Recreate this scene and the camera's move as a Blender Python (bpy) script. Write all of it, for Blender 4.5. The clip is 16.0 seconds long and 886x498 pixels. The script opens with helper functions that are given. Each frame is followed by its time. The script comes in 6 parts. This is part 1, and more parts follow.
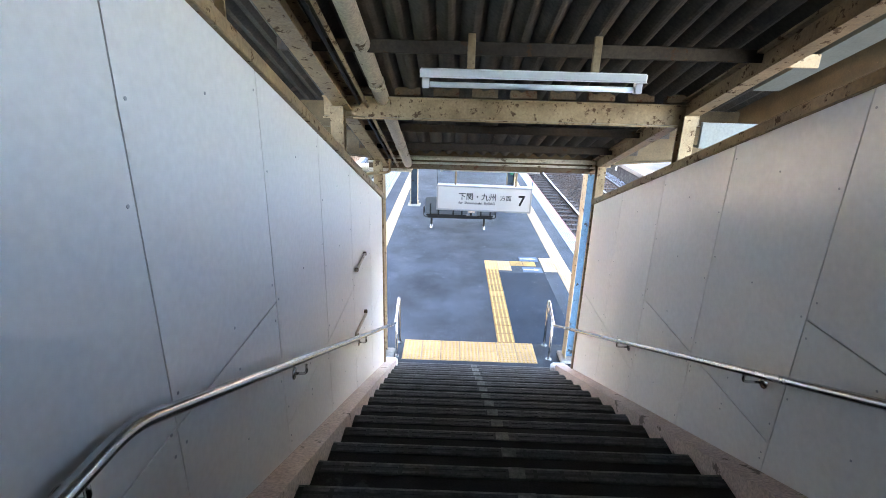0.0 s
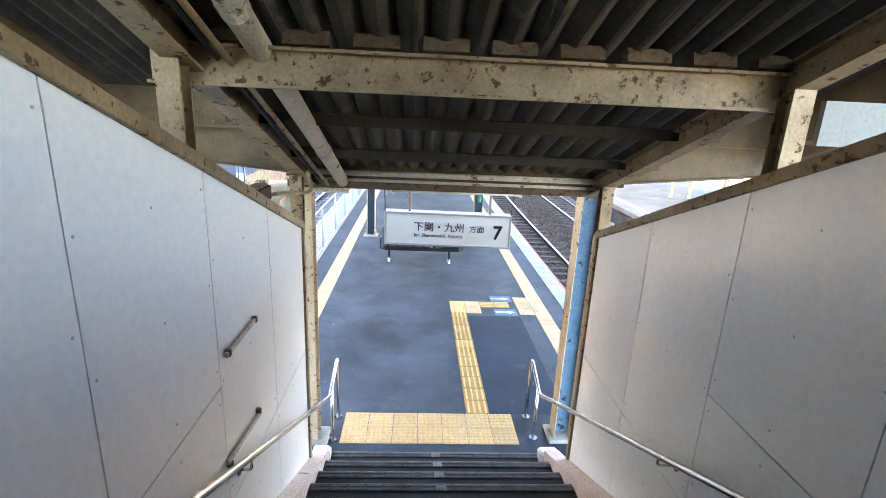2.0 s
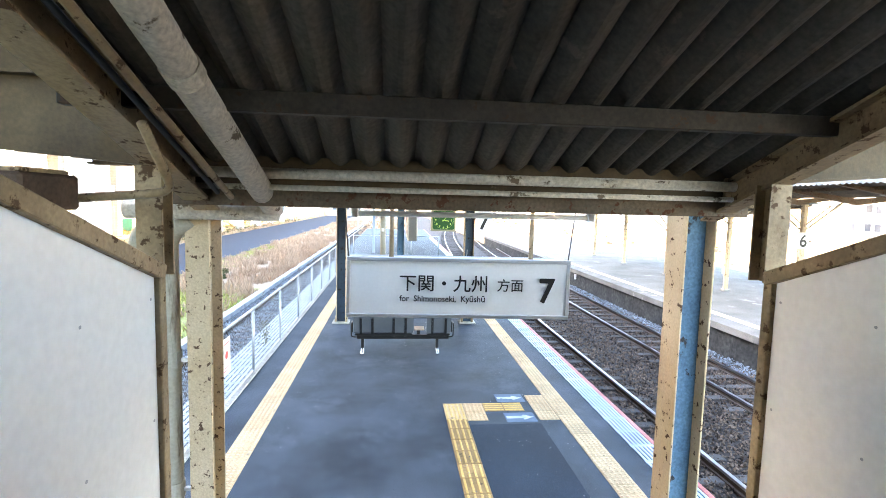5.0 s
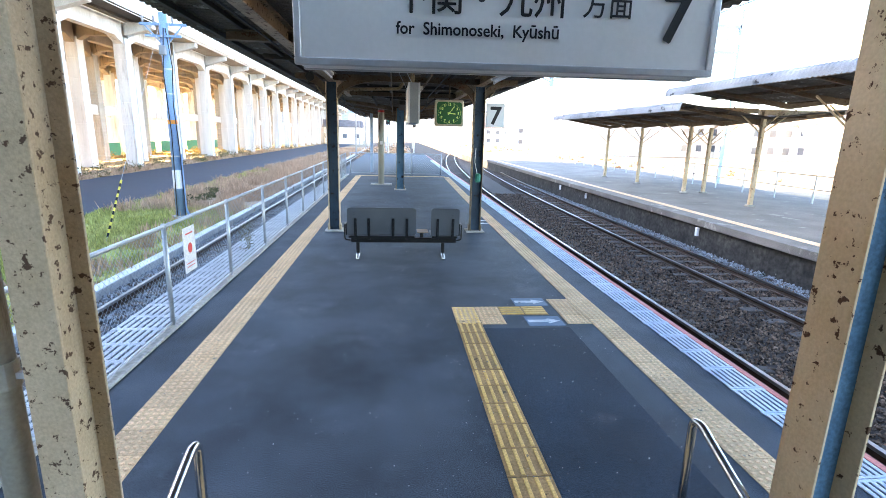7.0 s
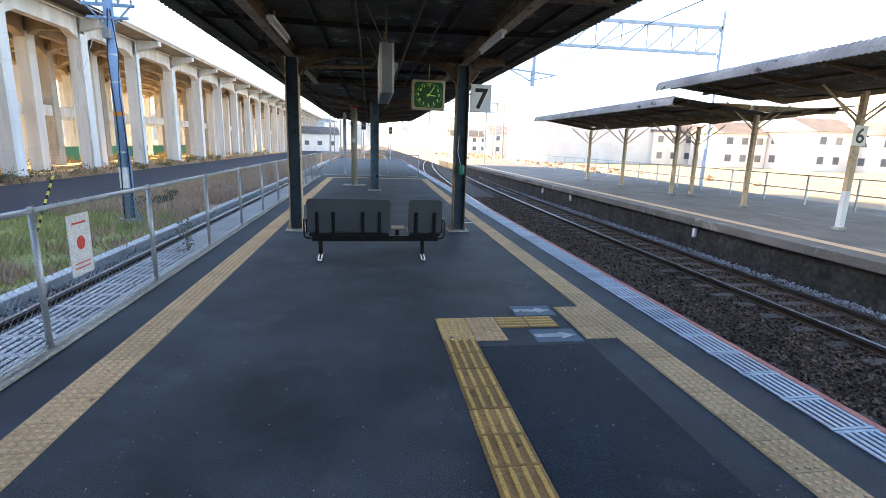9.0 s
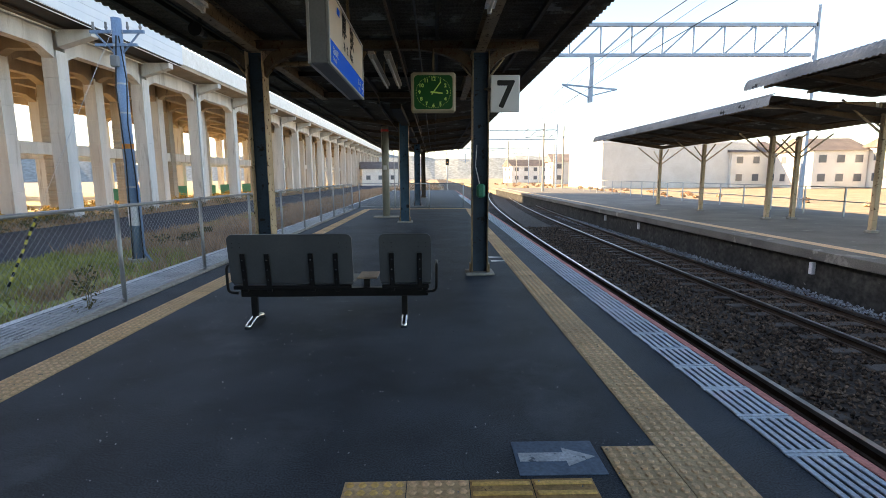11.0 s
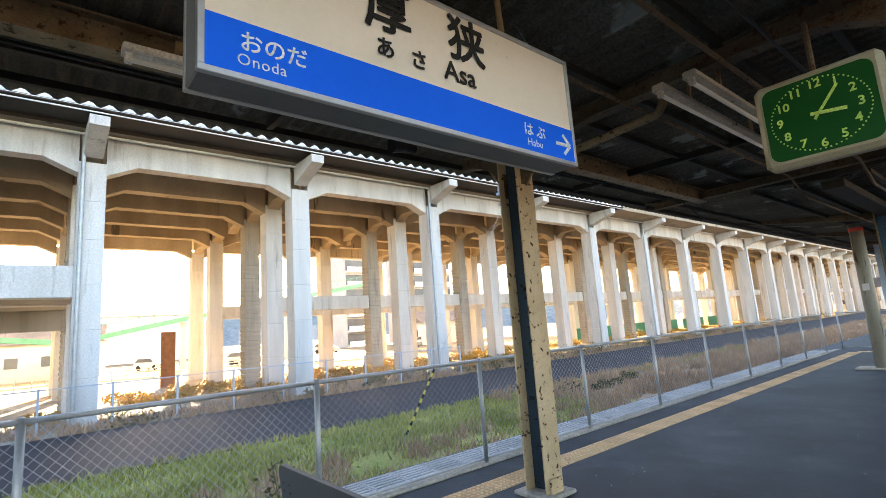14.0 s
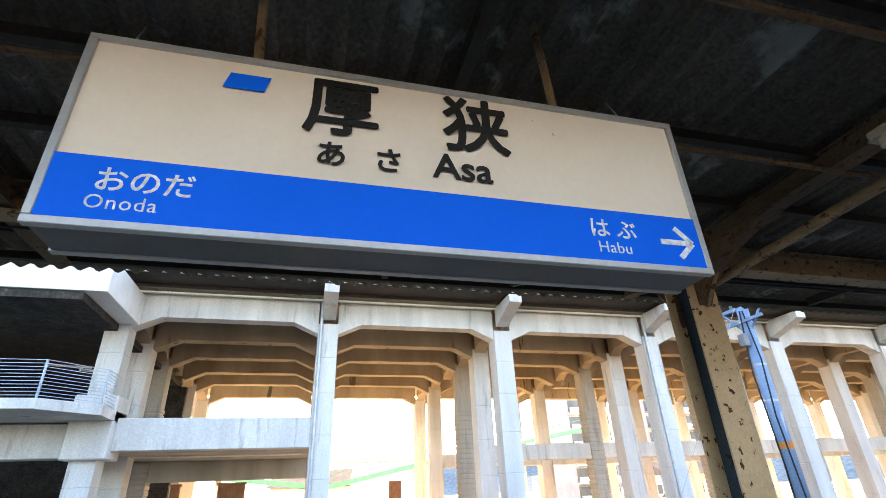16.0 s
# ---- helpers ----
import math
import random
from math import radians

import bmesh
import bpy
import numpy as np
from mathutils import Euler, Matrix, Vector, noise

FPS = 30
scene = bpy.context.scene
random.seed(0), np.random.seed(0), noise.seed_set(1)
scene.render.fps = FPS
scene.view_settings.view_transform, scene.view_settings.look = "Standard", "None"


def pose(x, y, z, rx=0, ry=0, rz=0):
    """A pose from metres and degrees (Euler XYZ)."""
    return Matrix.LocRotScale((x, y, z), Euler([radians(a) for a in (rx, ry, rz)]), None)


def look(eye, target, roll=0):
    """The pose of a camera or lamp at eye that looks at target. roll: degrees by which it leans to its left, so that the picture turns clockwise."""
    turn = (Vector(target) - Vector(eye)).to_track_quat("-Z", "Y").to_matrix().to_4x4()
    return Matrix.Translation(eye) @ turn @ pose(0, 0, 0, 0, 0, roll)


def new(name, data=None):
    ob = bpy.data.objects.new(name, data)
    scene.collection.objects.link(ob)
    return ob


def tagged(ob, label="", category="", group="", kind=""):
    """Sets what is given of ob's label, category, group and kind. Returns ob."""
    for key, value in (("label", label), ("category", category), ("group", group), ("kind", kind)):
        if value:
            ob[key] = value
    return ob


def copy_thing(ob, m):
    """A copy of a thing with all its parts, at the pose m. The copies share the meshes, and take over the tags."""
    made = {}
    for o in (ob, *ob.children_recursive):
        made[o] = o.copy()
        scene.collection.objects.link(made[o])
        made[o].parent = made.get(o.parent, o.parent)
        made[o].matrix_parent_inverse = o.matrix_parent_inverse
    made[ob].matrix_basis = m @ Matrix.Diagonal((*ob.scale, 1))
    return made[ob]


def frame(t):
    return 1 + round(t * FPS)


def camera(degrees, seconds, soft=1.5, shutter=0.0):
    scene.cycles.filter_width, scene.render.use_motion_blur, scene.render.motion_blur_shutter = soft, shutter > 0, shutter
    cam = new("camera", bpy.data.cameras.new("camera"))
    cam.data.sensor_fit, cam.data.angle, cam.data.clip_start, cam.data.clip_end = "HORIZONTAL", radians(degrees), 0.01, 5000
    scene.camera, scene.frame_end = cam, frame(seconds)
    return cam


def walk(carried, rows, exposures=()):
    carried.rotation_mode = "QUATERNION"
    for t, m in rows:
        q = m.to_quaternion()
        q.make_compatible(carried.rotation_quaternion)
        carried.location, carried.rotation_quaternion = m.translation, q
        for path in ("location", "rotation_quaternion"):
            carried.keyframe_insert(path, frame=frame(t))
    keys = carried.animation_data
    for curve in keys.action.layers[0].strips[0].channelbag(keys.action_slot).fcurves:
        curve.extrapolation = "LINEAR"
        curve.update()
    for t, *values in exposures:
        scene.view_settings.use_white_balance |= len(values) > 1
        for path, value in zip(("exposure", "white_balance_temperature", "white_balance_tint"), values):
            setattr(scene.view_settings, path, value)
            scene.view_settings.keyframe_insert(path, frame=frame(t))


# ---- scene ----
cam = camera(84.0, 16.0, soft=0.65)
PATH = [
    (0, (0.158, 1.193, 4.126), (0.134, 3.080, 3.464), 1.59),
    (0.5, (0.164, 1.544, 3.973), (0.215, 3.447, 3.360), 1.81),
    (1, (0.239, 1.955, 3.840), (0.321, 3.859, 3.235), 2.52),
    (1.5, (0.239, 2.482, 3.768), (0.338, 4.391, 3.181), 2.57),
    (2, (0.293, 2.900, 3.741), (0.404, 4.821, 3.196), 2.65),
    (2.5, (0.363, 3.261, 3.591), (0.483, 5.188, 3.068), 2.81),
    (3, (0.350, 3.650, 3.443), (0.503, 5.591, 2.987), 2.58),
    (3.5, (0.322, 3.969, 3.265), (0.495, 5.928, 2.900), 2.42),
    (3.7, (0.282, 4.166, 3.219), (0.471, 6.129, 2.886), 2.35),
    (5.8, (0.233, 5.477, 2.673), (0.428, 7.462, 2.520), 1.26),
    (6, (0.250, 5.622, 2.533), (0.443, 7.605, 2.365), 1.44),
    (6.5, (0.241, 5.920, 2.366), (0.427, 7.889, 2.070), 1.60),
    (7, (0.267, 6.244, 2.168), (0.465, 8.182, 1.716), 1.49),
    (7.5, (0.236, 6.618, 2.021), (0.474, 8.543, 1.533), 1.76),
    (8, (0.250, 6.933, 1.884), (0.529, 8.858, 1.419), 2.12),
    (8.5, (0.284, 7.243, 1.720), (0.574, 9.172, 1.279), 1.84),
    (8.7, (0.302, 7.354, 1.722), (0.597, 9.285, 1.292), 1.82),
    (10.8, (1.344, 9.726, 1.508), (1.418, 11.700, 1.194), -0.19),
    (11, (1.449, 10.026, 1.462), (1.482, 12.004, 1.169), -0.31),
    (11.5, (1.622, 10.680, 1.465), (1.482, 12.661, 1.230), -1.10),
    (12, (1.783, 11.358, 1.481), (1.404, 13.315, 1.321), -2.39),
    (12.5, (1.927, 12.005, 1.502), (1.274, 13.894, 1.448), -3.88),
    (13, (1.999, 12.622, 1.540), (1.063, 14.389, 1.588), -4.04),
    (13.5, (2.129, 13.144, 1.520), (0.901, 14.714, 1.686), -3.95),
    (14, (2.081, 13.694, 1.548), (0.573, 14.970, 1.862), -4.05),
    (14.5, (1.993, 14.181, 1.634), (0.285, 15.094, 2.134), -3.00),
    (15, (1.798, 14.458, 1.705), (0.053, 15.182, 2.360), -3.30),
    (15.5, (1.774, 14.624, 1.749), (0.034, 15.209, 2.542), -3.00),
    (16, (1.798, 14.684, 1.762), (0.068, 15.162, 2.644), -2.43),
]
EXPOSURES = [(0.0, 5.55, 6850, 18), (1.0, 5.4, 6900, 17), (2.5, 5.3, 7150, 16), (3.5, 5.35, 7300, 14), (6.0, 4.75, 6550, 13), (7.0, 4.15, 6300, 13), (7.5, 3.7, 6300, 13), (8.5, 3.25, 6400, 13), (11.0, 2.4, 7050, 12), (12.5, 2.6, 7150, 13), (13.5, 3.1, 7200, 13), (14.0, 3.22, 7200, 13), (16.0, 3.38, 6650, 14)]
walk(cam, [(t, look(eye, target, roll)) for t, eye, target, roll in PATH], EXPOSURES)

# ---- light: low sun behind the viaduct, pale sky ----
SUN_EL, SUN_DIR = 23.5, Vector((-1.0, 0.28, 0.0)).normalized()
world = bpy.data.worlds.new("sky")
scene.world = world
world.use_nodes = True
sky = world.node_tree.nodes.new("ShaderNodeTexSky")
sky.sky_type, sky.sun_disc = "NISHITA", False
sky.sun_elevation, sky.sun_rotation = radians(SUN_EL), math.atan2(SUN_DIR.x, SUN_DIR.y)
sky.dust_density, sky.air_density, sky.ozone_density = 1.0, 1.0, 1.0
world.node_tree.links.new(sky.outputs["Color"], world.node_tree.nodes["Background"].inputs["Color"])
world.node_tree.nodes["Background"].inputs["Strength"].default_value = 0.1
sun = new("sun", bpy.data.lights.new("sun", "SUN"))
sun.data.energy, sun.data.angle, sun.data.color = 5.0, radians(0.6), (1.0, 0.78, 0.5)
to_sun = SUN_DIR * math.cos(radians(SUN_EL)) + Vector((0, 0, math.sin(radians(SUN_EL))))
sun.matrix_basis = look(to_sun * 100, (0, 0, 0))


def part(name, bm, material, parent=None, label="", smooth=False):
    """Links a bmesh (in the coordinates of its parent) as one mesh object."""
    bmesh.ops.recalc_face_normals(bm, faces=bm.faces)
    me = bpy.data.meshes.new(name)
    bm.to_mesh(me)
    bm.free()
    if smooth:
        me.polygons.foreach_set("use_smooth", [True] * len(me.polygons))
    me.materials.append(material)
    return piece(name, me, parent, label)


def piece(name, me, parent=None, label="", m=None):
    ob = new(name, me)
    ob.parent = parent
    if m is not None:
        ob.matrix_basis = m
    if label:
        ob["label"] = label
    return ob


def wpart(name, bm, material, parent, label="", smooth=False):
    """The same for a bmesh in world coordinates."""
    m, p = Matrix(), parent
    while p is not None:
        m = p.matrix_basis @ m
        p = p.parent
    bm.transform(m.inverted())
    return part(name, bm, material, parent, label, smooth)


def thing(name, at, label, category, group="", kind=""):
    ob = new(name)
    ob.empty_display_size = 0.1
    ob.matrix_basis = at if isinstance(at, Matrix) else Matrix.Translation(at)
    return tagged(ob, label, category, group, kind)


def structure(name, bm, material, label, category, smooth=False):
    return tagged(part(name, bm, material, None, "", smooth), label, category, "", "structure")


# ---- shapes ----
def box(bm, lo, hi, c=0.0, m=None):
    """A box between two corners, its edges chamfered by c."""
    mid = [(a + b) / 2 for a, b in zip(lo, hi)]
    half = [abs(b - a) / 2 for a, b in zip(lo, hi)]
    m = m or Matrix()
    if c <= 0:
        v = {}
        for s in [(x, y, z) for x in (-1, 1) for y in (-1, 1) for z in (-1, 1)]:
            v[s] = bm.verts.new(m @ Vector([mid[i] + s[i] * half[i] for i in range(3)]))
        for a in range(3):
            b, d = (a + 1) % 3, (a + 2) % 3
            for sa in (-1, 1):
                q = []
                for sb, sd in ((-1, -1), (1, -1), (1, 1), (-1, 1)):
                    s = [0, 0, 0]
                    s[a], s[b], s[d] = sa, sb, sd
                    q.append(v[tuple(s)])
                bm.faces.new(q if sa > 0 else q[::-1])
        return bm
    c = min(c, min(half) * 0.9)
    v = {}
    for s in [(x, y, z) for x in (-1, 1) for y in (-1, 1) for z in (-1, 1)]:
        for a in range(3):
            v[s, a] = bm.verts.new(m @ Vector([mid[i] + s[i] * (half[i] - (0 if i == a else c)) for i in range(3)]))
    for a in range(3):
        b, d = (a + 1) % 3, (a + 2) % 3
        for sa in (-1, 1):
            q = []
            for sb, sd in ((-1, -1), (1, -1), (1, 1), (-1, 1)):
                s = [0, 0, 0]
                s[a], s[b], s[d] = sa, sb, sd
                q.append(v[tuple(s), a])
            bm.faces.new(q)
        for sb in (-1, 1):
            for sd in (-1, 1):
                s0, s1 = [0, 0, 0], [0, 0, 0]
                s0[a], s0[b], s0[d] = -1, sb, sd
                s1[a], s1[b], s1[d] = 1, sb, sd
                s0, s1 = tuple(s0), tuple(s1)
                bm.faces.new((v[s0, b], v[s1, b], v[s1, d], v[s0, d]))
    for s in [(x, y, z) for x in (-1, 1) for y in (-1, 1) for z in (-1, 1)]:
        bm.faces.new((v[s, 0], v[s, 1], v[s, 2]))
    return bm


def B(*lohis, c=0.0):
    """A new bmesh of boxes, each given as (x0, x1, y0, y1, z0, z1)."""
    bm = bmesh.new()
    for x0, x1, y0, y1, z0, z1 in lohis:
        box(bm, (x0, y0, z0), (x1, y1, z1), c)
    return bm


def along(p, q, up=(0, 0, 1)):
    """A pose at p whose y runs to q, z near up."""
    p, q = Vector(p), Vector(q)
    y = (q - p).normalized()
    x = y.cross(Vector(up))
    if x.length < 1e-4:
        x = y.cross(Vector((1, 0, 0)))
    x.normalize()
    z = x.cross(y)
    return Matrix(((x.x, y.x, z.x, p.x), (x.y, y.y, z.y, p.y), (x.z, y.z, z.z, p.z), (0, 0, 0, 1))), (q - p).length


def beam(bm, p, q, w, h, c=0.0, up=(0, 0, 1)):
    m, n = along(p, q, up)
    return box(bm, (-w / 2, 0, -h / 2), (w / 2, n, h / 2), c, m)


def hbeam(bm, p, q, w, h, t=0.012, up=(0, 0, 1)):
    """An H section: flanges of width w, depth h."""
    m, n = along(p, q, up)
    box(bm, (-w / 2, 0, h / 2 - t), (w / 2, n, h / 2), 0, m)
    box(bm, (-w / 2, 0, -h / 2), (w / 2, n, -h / 2 + t), 0, m)
    box(bm, (-t / 2, 0, -h / 2 + t), (t / 2, n, h / 2 - t), 0, m)
    return bm


def tube(bm, pts, r, seg=10):
    pts = [Vector(p) for p in pts]
    rings, x = [], None
    for i, p in enumerate(pts):
        d = (pts[min(i + 1, len(pts) - 1)] - pts[max(i - 1, 0)]).normalized()
        if x is None:
            x = d.cross(Vector((0, 0, 1)))
            if x.length < 1e-3:
                x = d.cross(Vector((1, 0, 0)))
        x = (x - d * x.dot(d)).normalized()
        y = d.cross(x)
        rr = r[i] if isinstance(r, (list, tuple)) else r
        rings.append([bm.verts.new(p + rr * (math.cos(a) * x + math.sin(a) * y)) for a in [2 * math.pi * k / seg for k in range(seg)]])
    for a, b in zip(rings, rings[1:]):
        for k in range(seg):
            bm.faces.new((a[k], a[(k + 1) % seg], b[(k + 1) % seg], b[k]))
    bm.faces.new(rings[0][::-1])
    bm.faces.new(rings[-1])
    return bm


def bent(pts, r=0.06, n=5):
    """The points of a line with its corners rounded by r."""
    pts = [Vector(p) for p in pts]
    out = [pts[0]]
    for a, b, c in zip(pts, pts[1:], pts[2:]):
        u, w = (a - b), (c - b)
        k = min(r, u.length * 0.45, w.length * 0.45)
        p, q = b + u.normalized() * k, b + w.normalized() * k
        for i in range(n + 1):
            t = i / n
            out.append((1 - t) ** 2 * p + 2 * t * (1 - t) * b + t * t * q)
    out.append(pts[-1])
    return out


def corrugated(bm, o, run, across, pitch=0.13, amp=0.018, thick=0.007, steps=6, lobed=False):
    """A corrugated sheet: its waves lie side by side along across and run along run."""
    o, run, across = Vector(o), Vector(run), Vector(across)
    nrm = run.cross(across).normalized()
    if nrm.z < 0:
        nrm = -nrm
    n = max(2, round(across.length / pitch * steps))
    rows = []
    for k in (0, 1):
        for e in (0, 1):
            rows.append([bm.verts.new(o + across * (i / n) + run * e + nrm * ((amp * (1 - 2 * abs(math.sin(math.pi * i / steps))) if lobed else amp * math.sin(2 * math.pi * i / steps)) + thick * k)) for i in range(n + 1)])
    for a, b in ((0, 1), (2, 3), (0, 2), (1, 3)):
        for i in range(n):
            bm.faces.new((rows[a][i], rows[a][i + 1], rows[b][i + 1], rows[b][i]))
    return bm


def loft(bm, rings):
    """A square shaft through (height, half width) pairs."""
    vs = [[bm.verts.new((sx * h, sy * h, z)) for sx, sy in ((-1, -1), (1, -1), (1, 1), (-1, 1))] for z, h in rings]
    for a, b in zip(vs, vs[1:]):
        for k in range(4):
            bm.faces.new((a[k], a[(k + 1) % 4], b[(k + 1) % 4], b[k]))
    bm.faces.new(vs[0][::-1])
    bm.faces.new(vs[-1])
    return bm


def bar_along(bm, pts, w, h):
    """A flat-sided bar swept along points in plan."""
    vs = []
    for i, p in enumerate(pts):
        d = (Vector(pts[min(i + 1, len(pts) - 1)]) - Vector(pts[max(i - 1, 0)])).normalized()
        s = Vector((d.y, -d.x, 0)).normalized() * (w / 2)
        vs.append([bm.verts.new(Vector(p) + a * s + Vector((0, 0, b * h / 2))) for a, b in ((-1, -1), (1, -1), (1, 1), (-1, 1))])
    for a, b in zip(vs, vs[1:]):
        for k in range(4):
            bm.faces.new((a[k], a[(k + 1) % 4], b[(k + 1) % 4], b[k]))
    bm.faces.new(vs[0][::-1])
    bm.faces.new(vs[-1])
    return bm


def prism(bm, pts, d, m=None):
    """A closed flat outline swept by d."""
    m = m or Matrix()
    a = [bm.verts.new(m @ Vector(p)) for p in pts]
    b = [bm.verts.new(m @ (Vector(p) + Vector(d))) for p in pts]
    bm.faces.new(a)
    bm.faces.new(b[::-1])
    for i in range(len(a)):
        bm.faces.new((a[i], b[i], b[(i + 1) % len(a)], a[(i + 1) % len(a)]))
    return bm


def lettering(body, size, m, material, parent, label="", align="LEFT", stretch=1.0, spacing=1.0, bold=0.0, deep=0.0004):
    """Letters as a thin mesh in the plane of m (x to the right, y up)."""
    cu = bpy.data.curves.new("letters", "FONT")
    cu.body, cu.size, cu.align_x, cu.space_character = body, size, align, spacing
    cu.extrude, cu.resolution_u = deep, 3
    ob = new("letters", cu)
    bpy.context.view_layer.update()
    me = bpy.data.meshes.new_from_object(ob.evaluated_get(bpy.context.evaluated_depsgraph_get()))
    bpy.data.objects.remove(ob)
    bpy.data.curves.remove(cu)
    me.materials.clear()
    me.materials.append(material)
    me.transform(Matrix.Diagonal((stretch, 1, 1, 1)))
    if bold:
        # a heavier stroke: the same letters again, shifted a little
        bm = bmesh.new()
        for k, (dx, dy) in enumerate(((0, 0), (bold, 0), (-bold, 0), (0, bold), (0, -bold), (0.7 * bold, 0.7 * bold), (-0.7 * bold, 0.7 * bold), (0.7 * bold, -0.7 * bold), (-0.7 * bold, -0.7 * bold))):
            n = len(bm.verts)
            bm.from_mesh(me)
            bm.verts.ensure_lookup_table()
            for v in bm.verts[n:]:
                v.co += Vector((dx, dy, 0.00006 * k))
        bm.to_mesh(me)
        bm.free()
    return piece("lettering", me, parent, label, m)


# ---- materials ----
def surface(name, a, b, scale=2.0, rough=0.7, metal=0.0, bump=0.15, fine=60.0, spots=None, streak=False, vary=0.0, island=False, spec=0.3, grain=0.25, blur=0.035):
    """Two tones in broad noise, fine grain with relief, and spots: (colour, share, scale, roughness) of wear."""
    mt = bpy.data.materials.new(name)
    mt.use_nodes = True
    nt = mt.node_tree
    N, L = nt.nodes, nt.links
    p = N["Principled BSDF"]
    p.inputs["Metallic"].default_value = metal
    p.inputs["Specular IOR Level"].default_value = spec
    geo = N.new("ShaderNodeNewGeometry")
    mp = N.new("ShaderNodeMapping")
    L.new(geo.outputs["Position"], mp.inputs["Vector"])
    mp.inputs["Scale"].default_value = (1, 1, 0.12) if streak else (1, 1, 1)
    n1 = N.new("ShaderNodeTexNoise")
    n1.inputs["Scale"].default_value, n1.inputs["Detail"].default_value, n1.inputs["Roughness"].default_value = scale, 6, 0.6
    L.new(mp.outputs["Vector"], n1.inputs["Vector"])
    r1 = N.new("ShaderNodeValToRGB")
    r1.color_ramp.elements[0].position, r1.color_ramp.elements[1].position = 0.32, 0.68
    r1.color_ramp.elements[0].color, r1.color_ramp.elements[1].color = (*a, 1), (*b, 1)
    L.new(n1.outputs["Fac"], r1.inputs["Fac"])
    n2 = N.new("ShaderNodeTexNoise")
    n2.inputs["Scale"].default_value, n2.inputs["Detail"].default_value = fine, 4
    L.new(geo.outputs["Position"], n2.inputs["Vector"])
    mr = N.new("ShaderNodeMapRange")
    mr.inputs["From Min"].default_value, mr.inputs["From Max"].default_value = 0.3, 0.7
    mr.inputs["To Min"].default_value, mr.inputs["To Max"].default_value = 1 - grain, 1 + grain
    L.new(n2.outputs["Fac"], mr.inputs["Value"])
    hs = N.new("ShaderNodeHueSaturation")
    L.new(r1.outputs["Color"], hs.inputs["Color"])
    value = mr.outputs["Result"]
    if vary:
        src = geo.outputs["Random Per Island"] if island else N.new("ShaderNodeObjectInfo").outputs["Random"]
        mv = N.new("ShaderNodeMapRange")
        mv.inputs["To Min"].default_value, mv.inputs["To Max"].default_value = 1 - vary, 1 + vary
        L.new(src, mv.inputs["Value"])
        mu = N.new("ShaderNodeMath")
        mu.operation = "MULTIPLY"
        L.new(value, mu.inputs[0])
        L.new(mv.outputs["Result"], mu.inputs[1])
        value = mu.outputs["Value"]
    L.new(value, hs.inputs["Value"])
    colour, roughness = hs.outputs["Color"], None
    rr = N.new("ShaderNodeMapRange")
    rr.inputs["To Min"].default_value, rr.inputs["To Max"].default_value = max(0.02, rough - 0.12), min(1, rough + 0.12)
    L.new(n1.outputs["Fac"], rr.inputs["Value"])
    roughness = rr.outputs["Result"]
    height = n2.outputs["Fac"]
    if spots:
        sc, share, ss, sr = spots
        n3 = N.new("ShaderNodeTexNoise")
        n3.inputs["Scale"].default_value, n3.inputs["Detail"].default_value, n3.inputs["Roughness"].default_value = ss, 8, 0.65
        L.new(mp.outputs["Vector"], n3.inputs["Vector"])
        edge = 0.72 - 0.42 * share
        r3 = N.new("ShaderNodeMapRange")
        r3.inputs["From Min"].default_value, r3.inputs["From Max"].default_value = edge, edge + blur
        L.new(n3.outputs["Fac"], r3.inputs["Value"])
        mx = N.new("ShaderNodeMix")
        mx.data_type = "RGBA"
        L.new(r3.outputs["Result"], mx.inputs["Factor"])
        L.new(colour, mx.inputs["A"])
        mx.inputs["B"].default_value = (*sc, 1)
        colour = mx.outputs["Result"]
        mz = N.new("ShaderNodeMix")
        L.new(r3.outputs["Result"], mz.inputs["Factor"])
        L.new(roughness, mz.inputs["A"])
        mz.inputs["B"].default_value = sr
        roughness = mz.outputs["Result"]
    L.new(colour, p.inputs["Base Color"])
    L.new(roughness, p.inputs["Roughness"])
    if bump:
        bp = N.new("ShaderNodeBump")
        bp.inputs["Strength"].default_value, bp.inputs["Distance"].default_value = bump, 0.01
        L.new(height, bp.inputs["Height"])
        L.new(bp.outputs["Normal"], p.inputs["Normal"])
    return mt


RUST = (0.09, 0.035, 0.015)
ASPHALT = surface("asphalt", (0.017, 0.0235, 0.032), (0.06, 0.075, 0.094), 0.8, 0.68, bump=0.5, fine=110, grain=0.6, spec=0.16, blur=0.24, spots=((0.088, 0.104, 0.124), 0.4, 1.1, 0.75))
ASPHALTNEW = surface("dark_asphalt", (0.006, 0.014, 0.026), (0.024, 0.041, 0.064), 0.7, 0.7, bump=0.5, fine=110, grain=0.6, spec=0.14, blur=0.2, spots=((0.07, 0.08, 0.098), 0.3, 0.9, 0.75))
PANEL = surface("panel", (0.78, 0.775, 0.765), (0.82, 0.82, 0.812), 0.5, 0.36, bump=0.03, fine=30, grain=0.04, spec=0.4, blur=0.05)
GUTTER = surface("gutter_paint", (0.13, 0.14, 0.13), (0.2, 0.215, 0.2), 1.5, 0.55, bump=0.1, grain=0.1, streak=True)
SEAM = surface("seam", (0.10, 0.09, 0.08), (0.17, 0.15, 0.13), 6, 0.9)
